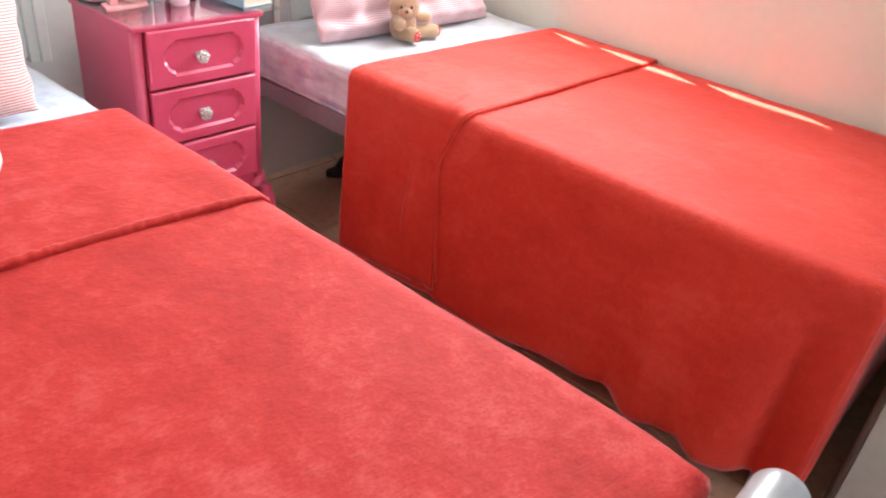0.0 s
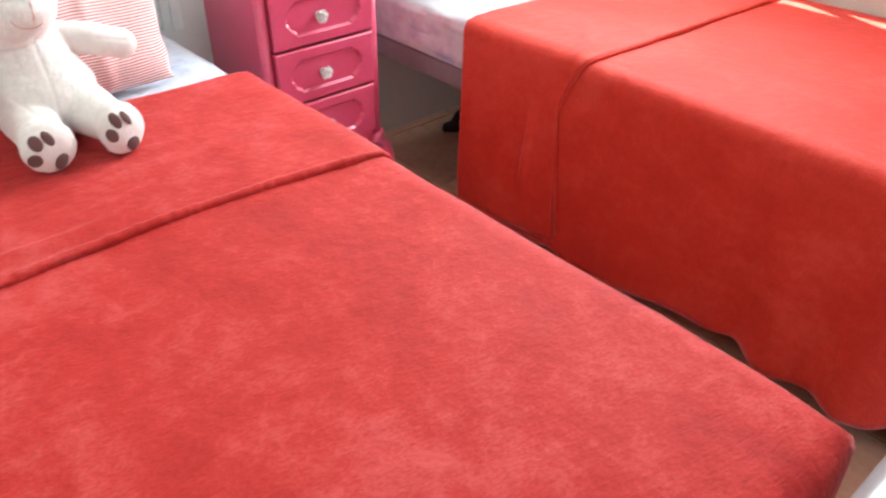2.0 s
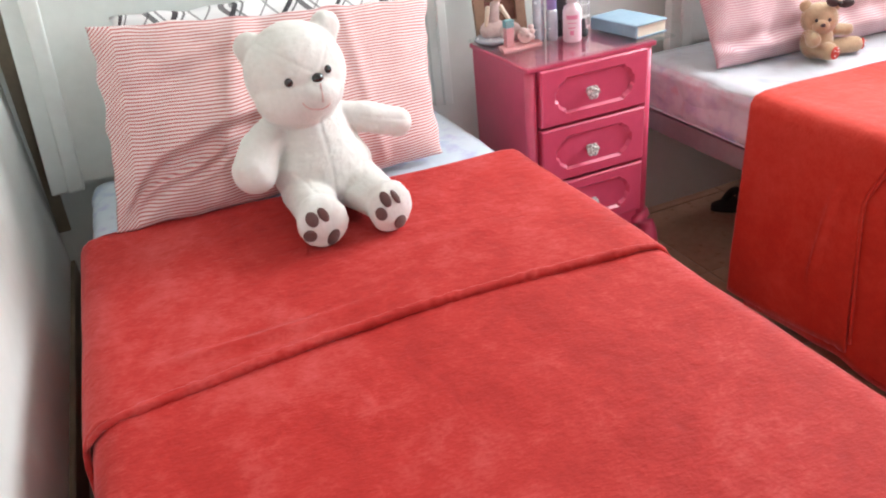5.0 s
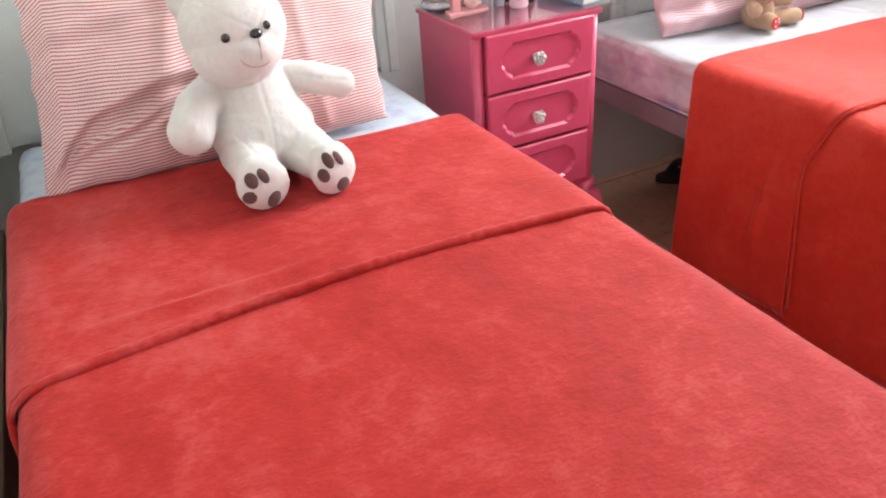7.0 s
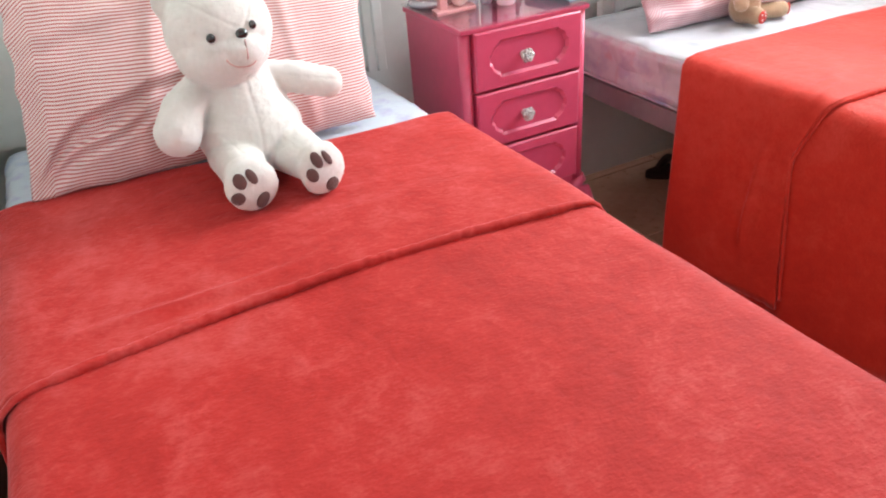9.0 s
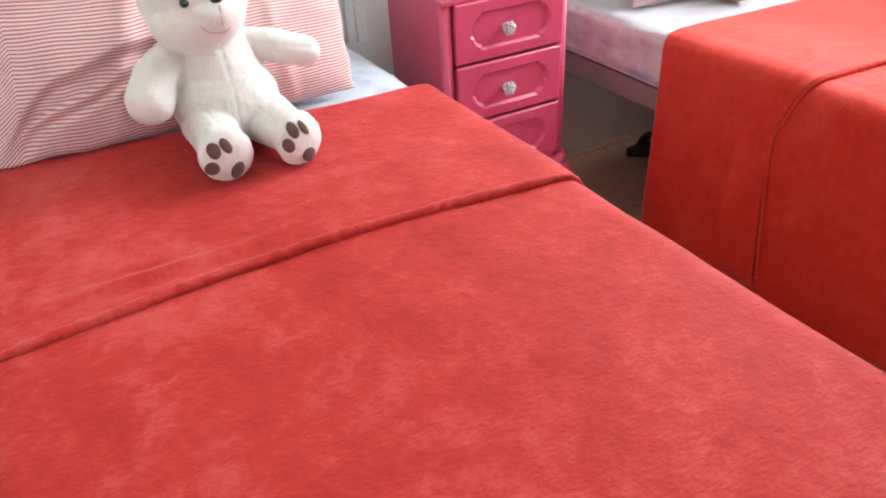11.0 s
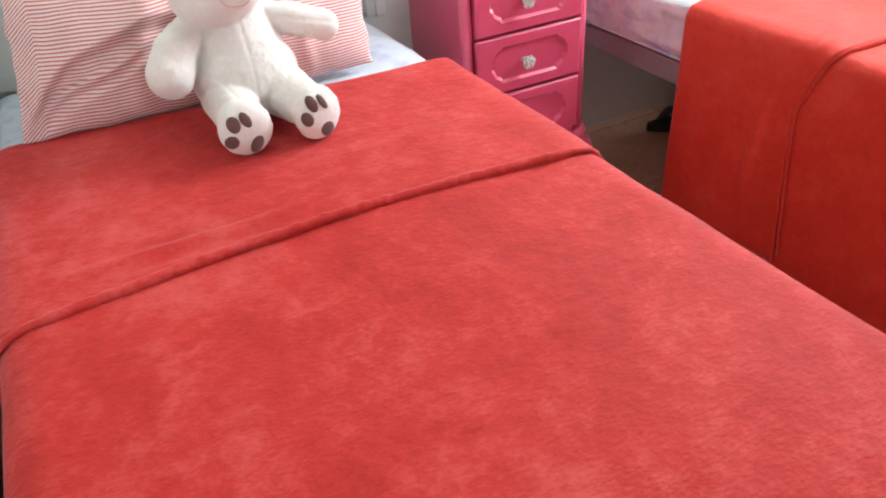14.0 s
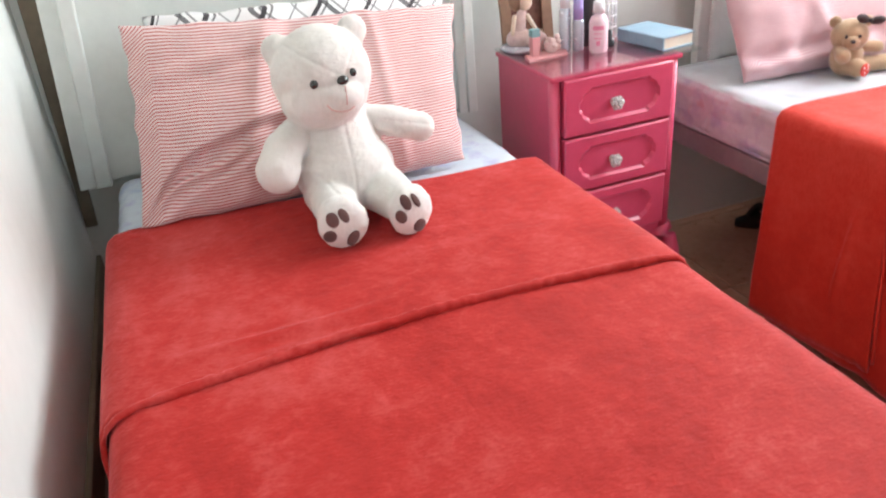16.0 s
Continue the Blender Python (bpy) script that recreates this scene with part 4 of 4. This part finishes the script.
def brown_bear():
    head = ball((1.905, 0.625, 0.722), (0.054, 0.05, 0.05), (0, 8, 0), 30)
    ball((1.9, 0.582, 0.712), (0.025, 0.02, 0.02), into=head)
    for x in (1.862, 1.95):
        ball((x, 0.632, 0.762), (0.018, 0.011, 0.018), into=head, seg=18)
    for x in (1.883, 1.92):
        ball((x, 0.575, 0.73), (0.005, 0.004, 0.006), into=head, slot=3, seg=10)
    ball((1.9, 0.562, 0.718), (0.008, 0.005, 0.006), into=head, slot=3, seg=10)
    for c, t in (((1.928, 0.6, 0.776), (0, 25, 15)), ((1.968, 0.6, 0.77), (0, -10, -15))):
        ball(c, (0.022, 0.008, 0.013), t, 14, into=head, slot=3)
    ball((1.948, 0.597, 0.772), (0.008, 0.008, 0.008), into=head, slot=3, seg=10)
    bmesh.ops.transform(head, matrix=Matrix.Translation((1.905, 0.625, 0)) @ pose(0, 0, 0, 0, 0, -32) @ Matrix.Translation((-1.905, -0.625, 0)), verts=head.verts)
    bm = ball((1.912, 0.63, 0.652), (0.05, 0.046, 0.056), seg=28)
    me = bpy.data.meshes.new("scratch")
    head.to_mesh(me)
    head.free()
    bm.from_mesh(me)
    bpy.data.meshes.remove(me)
    limb((1.872, 0.62, 0.682), (1.85, 0.587, 0.674), 0.02, 0.022, into=bm)
    limb((1.955, 0.62, 0.684), (2.0, 0.6, 0.678), 0.019, 0.018, into=bm)
    limb((1.9, 0.61, 0.634), (1.905, 0.575, 0.632), 0.028, 0.027, into=bm)
    limb((1.94, 0.62, 0.63), (2.03, 0.59, 0.628), 0.027, 0.025, into=bm)
    ball((1.906, 0.549, 0.632), (0.018, 0.004, 0.02), into=bm, slot=1, seg=16)
    ball((2.05, 0.578, 0.629), (0.005, 0.016, 0.018), (0, 0, -35), into=bm, slot=1, seg=16)
    for x, z in ((1.9, 0.64), (1.914, 0.636), (1.903, 0.624), (1.912, 0.646)):
        ball((x, 0.5455, z), (0.003, 0.002, 0.003), into=bm, slot=2, seg=8)
    for y, z in ((0.573, 0.636), (0.582, 0.624), (0.57, 0.622)):
        ball((2.0545, y, z), (0.002, 0.003, 0.003), into=bm, slot=2, seg=8)
    bmesh.ops.transform(bm, matrix=Matrix.Translation((1.866, 0.532, 0.6055)) @ Matrix.Scale(0.86, 4) @ Matrix.Translation((-1.906, -0.556, -0.603)), verts=bm.verts)
    return solid("teddy_bear", bm, [M_TAN, M_DOT, M_WHITE_DOT, M_BOW], (1.885, 0.58, 0.606), "small tan plush bear with dark bow and red dotted soles", "teddy bear")


brown_bear()

# ---- nightstand ----
NS_X0, NS_X1, NS_Y0, NS_Y1 = 1.022, 1.378, 0.648, 0.95
ns = thing("nightstand", (1.2, 0.8, 0), "raspberry pink three-drawer nightstand with crystal knobs", "nightstand")
for x0, x1 in ((NS_X0, NS_X0 + 0.016), (NS_X1 - 0.016, NS_X1)):
    part("side_panel", box(x0, x1, NS_Y0 + 0.012, NS_Y1, 0.15, 0.72, 0.003), M_PINK, ns, smooth=False)
part("back_panel", box(NS_X0 + 0.016, NS_X1 - 0.016, NS_Y1 - 0.01, NS_Y1, 0.16, 0.72), M_PINK, ns, smooth=False)
part("bottom_panel", box(NS_X0 + 0.016, NS_X1 - 0.016, NS_Y0 + 0.02, NS_Y1 - 0.01, 0.24, 0.255), M_PINK, ns, smooth=False)
part("carcass_front", box(NS_X0 + 0.016, NS_X1 - 0.016, NS_Y0 + 0.012, NS_Y0 + 0.02, 0.255, 0.72), M_PINK_SHADE, ns, smooth=False)
part("top_board", box(NS_X0 - 0.006, NS_X1 + 0.006, NS_Y0 - 0.008, NS_Y1 + 0.004, 0.72, 0.733, 0.004), M_PINK, ns, smooth=False)
for x in (NS_X0 + 0.012, NS_X1 - 0.012):
    part("corner_stile", tube([(x, NS_Y0 + 0.012, 0.23), (x, NS_Y0 + 0.012, 0.45), (x, NS_Y0 + 0.012, 0.72)], 0.014, 16), M_PINK, ns)


def cabriole(x, y, sx, sy):
    pts, rad = [], []
    for i in range(15):
        k = i / 14
        z = 0.25 * (1 - k)
        out = 0.024 * math.sin(math.pi * min(1, k * 1.3)) + 0.016 * k * k
        pts.append((x + sx * out, y - sy * out, z + 0.001))
    return tube(pts, lambda k: 0.031 - 0.015 * k + 0.008 * max(0, k - 0.8) * 5, 14)


for x, sx in ((NS_X0 + 0.016, -1), (NS_X1 - 0.016, 1)):
    for y, sy in ((NS_Y0 + 0.02, 1), (NS_Y1 - 0.018, -0.3)):
        part("leg", cabriole(x, y, sx, sy), M_PINK, ns, "curved raspberry leg")
apron = [(NS_X0 + 0.02, 0.27), (NS_X1 - 0.02, 0.27)]
apron += [(NS_X1 - 0.02 - (NS_X1 - NS_X0 - 0.04) * i / 24, 0.215 + 0.03 * math.sin(math.pi * i / 24) + 0.012 * math.cos(4 * math.pi * i / 24)) for i in range(25)]
part("apron", plate(apron, 0.012, Matrix.Translation((0, NS_Y0 + 0.022, 0)) @ pose(0, 0, 0, 90, 0, 0)), M_PINK, ns, smooth=False)


def notched(w, h, c, inset):
    """A long panel outline whose corners are cut back by a small curve."""
    w, h, out = w - inset, h - inset, []
    for sx, sy, a0 in ((1, 1, 0), (-1, 1, 1), (-1, -1, 2), (1, -1, 3)):
        pts = [(w, h - c * 1.5), (w - c * 0.28, h - c * 1.32), (w - c * 0.5, h - c * 0.75), (w - c * 0.95, h - c * 0.42), (w - c * 1.25, h - c * 0.3), (w - c * 1.4, h)]
        pts = [(sx * x, sy * y) for x, y in pts]
        out += pts if a0 % 2 == 0 else pts[::-1]
    return out


for z0, x0, x1 in ((0.5775, 1.05, 1.356), (0.4275, 1.05, 1.352), (0.277, 1.05, 1.35)):
    z1, zc, xc = z0 + 0.143, z0 + 0.0715, (x0 + x1) / 2
    at = Matrix.Translation((xc, NS_Y0 - 0.0035, zc)) @ pose(0, 0, 0, 90, 0, 0)
    hw, hh = (x1 - x0) / 2, 0.0715
    o = notched(hw - 0.038, hh - 0.026, 0.022, 0.0)
    rim = [(max(-hw, min(hw, x * 9)), max(-hh, min(hh, y * 9))) for x, y in o]
    drawer = part("drawer", box(x0 + 0.001, x1 - 0.001, NS_Y0 - 0.0035, NS_Y0 + 0.012, z0 + 0.001, z1 - 0.001), M_PINK, ns, smooth=False)
    # a raised frame round a sunken notched panel, its inner edge sloping
    edge = [(x * (1 - 0.004 / hw), y * (1 - 0.004 / hh)) for x, y in rim]
    inner = notched(hw - 0.038, hh - 0.026, 0.022, 0.006)
    bm = rings(rim, rim, 0.0, 0.005, at)
    rings(rim, edge, 0.005, 0.0085, at, into=bm)
    rings(edge, o, 0.0085, 0.0085, at, into=bm)
    rings(o, inner, 0.0085, 0.0012, at, into=bm)
    part("front_frame", bm, M_PINK, drawer, smooth=False)
    kx, kz = 1.187, zc - 0.002
    at = Matrix.Translation((kx, NS_Y0 - 0.006, kz)) @ pose(0, 0, 0, 90, 0, 0)
    k = lathe(bmesh.new(), [(0.0, 0.009), (0.008, 0.007), (0.012, 0.010), (0.018, 0.0145), (0.024, 0.012)], 12)
    for count, rad, size, high, spin in ((6, 0.0135, 0.0085, 0.019, 0.0), (5, 0.008, 0.007, 0.025, 0.4), (3, 0.003, 0.005, 0.029, 0.9)):
        for i in range(count):
            a = 2 * math.pi * i / count + spin
            petal = bmesh.new()
            bmesh.ops.create_icosphere(petal, subdivisions=1, radius=1, matrix=Matrix.Translation((rad * math.cos(a), rad * math.sin(a), high)) @ Matrix.Rotation(a, 4, "Z") @ Matrix.Rotation(radians(35), 4, "Y") @ Matrix.Diagonal((size * 0.55, size, size * 0.8, 1)))
            merged(k, petal)
    bmesh.ops.transform(k, matrix=at, verts=k.verts)
    part("knob", k, M_CRYSTAL, drawer, "rose-shaped clear crystal knob", smooth=False)
part("glass_top", box(1.016, 1.432, 0.632, 0.962, 0.7335, 0.7405, 0.002), M_GLASS, ns, "clear glass sheet on the top", smooth=False)

# ---- things on the nightstand ----
Z = 0.7407


def porcelain_figure():
    """A seated lady with a wide lace skirt on a small dish."""
    x, y = 1.062, 0.895
    bm = turned(x, y, Z, [(0, 0.045), (0.006, 0.052), (0.012, 0.05), (0.016, 0.042)], 28, slot=2)
    ball((x, y, Z + 0.03), (0.036, 0.032, 0.026), into=bm, slot=1, seg=20)
    ball((x + 0.03, y - 0.035, Z + 0.026), (0.03, 0.028, 0.026), into=bm, slot=1, seg=18)
    limb((x - 0.002, y, Z + 0.045), (x + 0.008, y, Z + 0.095), 0.017, 0.012, into=bm, slot=1)
    ball((x + 0.014, y - 0.006, Z + 0.122), (0.019, 0.018, 0.022), into=bm, slot=0, seg=18)
    ball((x - 0.004, y + 0.006, Z + 0.125), (0.02, 0.02, 0.026), into=bm, slot=3, seg=18)
    limb((x - 0.016, y - 0.006, Z + 0.088), (x - 0.03, y - 0.02, Z + 0.05), 0.006, 0.005, into=bm, slot=0)
    limb((x + 0.02, y - 0.008, Z + 0.086), (x + 0.034, y - 0.03, Z + 0.052), 0.006, 0.005, into=bm, slot=0)
    return solid("figurine", bm, [M_SKIN, M_LACE, M_SILVER, M_WOOD], (x, y, Z), "porcelain lady figurine in a pale lace skirt on a dish", "figurine")


porcelain_figure()
card = thing("trinket_stand", (1.08, 0.79, Z), "small pink board stand with a teal-topped block", "ornament")
part("base", plate([(-0.062, -0.028), (0.05, -0.02), (0.066, 0.03), (-0.05, 0.024)], 0.008, Matrix.Translation((1.085, 0.792, Z)), bevel=0.001), M_CARD, card, smooth=False)
block = part("block", box(1.043, 1.064, 0.785, 0.803, Z + 0.008, Z + 0.055, 0.001), M_CARD, card, smooth=False)
part("block_top", box(1.0425, 1.0645, 0.7845, 0.8035, Z + 0.0553, Z + 0.074, 0.001), M_TEAL, block, "teal top of the block", smooth=False)
bm = ball((1.1, 0.793, Z + 0.026), (0.02, 0.015, 0.018), seg=14)
for i in range(9):
    a = i * 2.399
    ball((1.1 + 0.017 * math.cos(a), 0.79 + 0.01 * math.sin(a), Z + 0.022 + 0.003 * i), (0.008, 0.007, 0.007), into=bm, seg=10)
part("flower_cluster", bm, M_LACE, card, "pale cluster of porcelain flowers")

spray = thing("spray_bottle", (1.15, 0.815, Z), "slim clear spray bottle with a silvery cap", "bottle")
part("glass_body", turned(1.15, 0.815, Z, [(0, 0.013), (0.004, 0.0145), (0.012, 0.0145), (0.1, 0.0145), (0.108, 0.011)], 20), M_SILVER, spray)
part("cap", turned(1.15, 0.815, Z + 0.108, [(0, 0.0115), (0.04, 0.0115), (0.043, 0.009)], 18), M_CAP, spray)
mist = thing("mist_bottle", (1.18, 0.80, Z), "slim lilac-capped clear body mist bottle", "bottle")
part("glass_body", turned(1.18, 0.80, Z, [(0, 0.013), (0.004, 0.0145), (0.07, 0.0145), (0.078, 0.012)], 20), M_SILVER, mist)
part("cap", turned(1.18, 0.80, Z + 0.078, [(0, 0.0125), (0.05, 0.0125), (0.053, 0.010)], 18), M_LILAC, mist, "lilac cap")
lotion = thing("lotion_bottle", (1.213, 0.757, Z), "pale pink lotion bottle with a white cap", "bottle")
bottle = part("bottle_body", turned(1.213, 0.757, Z, [(0, 0.02), (0.004, 0.0235), (0.075, 0.0235), (0.086, 0.019), (0.092, 0.0115), (0.096, 0.0115)], 28), M_LOTION, lotion)
part("cap", turned(1.213, 0.757, Z + 0.096, [(0, 0.0145), (0.026, 0.0135), (0.028, 0.011)], 22), M_CAP, lotion, "white screw cap")
for z0, z1, half in ((0.058, 0.068, 0.6), (0.048, 0.05, 0.5), (0.036, 0.039, 0.4), (0.02, 0.031, 0.2)):
    bm = bmesh.new()
    rows = []
    for z in (z0, z1):
        rows.append([bm.verts.new((1.213 + 0.0239 * math.cos(a), 0.757 + 0.0239 * math.sin(a), Z + z)) for a in [-2.15 + half * (i / 5 - 1) for i in range(11)]])
    for i in range(10):
        bm.faces.new((rows[0][i], rows[0][i + 1], rows[1][i + 1], rows[1][i]))
    part("label_bar", bm, M_LABEL, bottle)
deo = thing("black_canister", (1.222, 0.832, Z), "tall black speckled canister", "canister")
part("can_body", turned(1.222, 0.832, Z, [(0, 0.019), (0.004, 0.021), (0.125, 0.021), (0.135, 0.017)], 24), M_BLACK, deo)
part("cap", turned(1.222, 0.832, Z + 0.135, [(0, 0.0165), (0.03, 0.0165), (0.033, 0.013)], 20), M_BLACK, deo)
solid("nail_polish", turned(1.262, 0.782, Z, [(0, 0.011), (0.003, 0.012), (0.016, 0.012), (0.019, 0.006), (0.022, 0.0065), (0.042, 0.005)], 16), M_BLACK, (1.262, 0.782, Z), "little dark nail polish bottle", "bottle")

holder = thing("wire_holder", (1.3, 0.875, Z), "pale wire mesh pen holder", "holder")
for z in (0.002, 0.03, 0.06, 0.09):
    part("hoop", tube([(1.3 + 0.034 * math.cos(2 * math.pi * i / 28), 0.875 + 0.034 * math.sin(2 * math.pi * i / 28), Z + z) for i in range(29)], 0.0016, 6), M_CAP, holder)
for i in range(18):
    a = 2 * math.pi * i / 18
    x, y = 1.3 + 0.034 * math.cos(a), 0.875 + 0.034 * math.sin(a)
    part("wire", tube([(x, y, Z + 0.0), (x, y, Z + 0.05), (x, y, Z + 0.1)], 0.0013, 6), M_CAP, holder)
frame_ob = thing("picture_frame", (1.1, 0.955, Z), "brown wooden picture frame with a dark print", "picture frame")
turn = Matrix.Translation((1.115, 0.958, Z)) @ pose(0, 0, 0, 82, 0, 0)
for n, o in (("frame_side", [(-0.075, 0), (-0.045, 0), (-0.045, 0.24), (-0.075, 0.24)]), ("frame_side", [(0.045, 0), (0.075, 0), (0.075, 0.24), (0.045, 0.24)]), ("frame_rail", [(-0.045, 0), (0.045, 0), (0.045, 0.03), (-0.045, 0.03)]), ("frame_rail", [(-0.045, 0.21), (0.045, 0.21), (0.045, 0.24), (-0.045, 0.24)])):
    part(n, plate(o, 0.012, turn, bevel=0.001), M_WOOD, frame_ob, smooth=False)
part("print", plate([(-0.045, 0.03), (0.045, 0.03), (0.045, 0.21), (-0.045, 0.21)], 0.005, turn), M_PICTURE, frame_ob, "dark reddish print", smooth=False)

book = thing("book", (1.37, 0.75, Z), "closed blue cloth-bound book with cream pages", "book")
bt = Matrix.Translation((1.372, 0.748, Z)) @ pose(0, 0, 0, 0, 0, 8)


def placed(bm, m):
    bmesh.ops.transform(bm, matrix=m, verts=bm.verts)
    return bm


part("page_block", placed(box(-0.044, 0.05, -0.082, 0.078, 0.003, 0.029), bt), M_PAPER, book, "cream page edges", smooth=False)
part("cover", placed(box(-0.05, 0.054, -0.086, 0.082, 0.0, 0.003, 0.001), bt), M_BLUE, book, smooth=False)
part("cover", placed(box(-0.05, 0.054, -0.086, 0.082, 0.029, 0.0325, 0.001), bt), M_BLUE, book, smooth=False)
part("spine", placed(box(-0.052, -0.046, -0.086, 0.082, 0.001, 0.0318, 0.002), bt), M_BLUE, book, smooth=False)

# ---- under the far bed ----
slip = thing("slipper", (1.98, 0.93, 0), "dark rubber slipper lying under the bed", "slipper")
sole = [(0.045 * math.sin(2 * math.pi * i / 24) * (1 - 0.18 * math.cos(2 * math.pi * i / 24)), 0.125 * math.cos(2 * math.pi * i / 24)) for i in range(24)]
part("sole", plate(sole, 0.025, Matrix.Translation((1.98, 0.88, 0.001)) @ pose(0, 0, 0, 0, 0, 70), bevel=0.003), M_DARK, slip, smooth=False)
part("strap", tube([(1.93 + 0.0 * i, 0.83 + 0.1 * i / 10, 0.02 + 0.055 * math.sin(math.pi * i / 10)) for i in range(11)], 0.014, 10), M_DARK, slip)

# ---- floor tiles ----
SIZE, GAP = 0.4, 0.004
me = bpy.data.meshes.new("tile")
h, c = (SIZE - GAP) / 2, 0.003
bm = bmesh.new()
low = [bm.verts.new((sx * h, sy * h, -0.006)) for sx, sy in ((-1, -1), (1, -1), (1, 1), (-1, 1))]
mid = [bm.verts.new((sx * h, sy * h, -0.0015)) for sx, sy in ((-1, -1), (1, -1), (1, 1), (-1, 1))]
topv = [bm.verts.new((sx * (h - c), sy * (h - c), 0)) for sx, sy in ((-1, -1), (1, -1), (1, 1), (-1, 1))]
for p, q in ((low, mid), (mid, topv)):
    for i in range(4):
        bm.faces.new((p[i], p[(i + 1) % 4], q[(i + 1) % 4], q[i]))
bm.faces.new(topv)
bm.to_mesh(me)
bm.free()
me.materials.append(M_TILE)
for i in range(-1, 7):
    for j in range(-9, 3):
        x, y = 1.6 - 0.2 - 1.2 + 0.4 * i, 0.62 + 0.2 + 0.4 * (j - 1)
        xa, xb, ya, yb = max(x - h, WEST), min(x + h, EAST), max(y - h, SOUTH), min(y + h, NORTH)
        if xb - xa > 0.02 and yb - ya > 0.02:
            tile = new("tile", me)
            tile.parent = GROUND
            tile.location = Vector(((xa + xb) / 2, (ya + yb) / 2, 0)) - ROOT[GROUND]
            tile.scale = ((xb - xa) / (2 * h), (yb - ya) / (2 * h), 1)
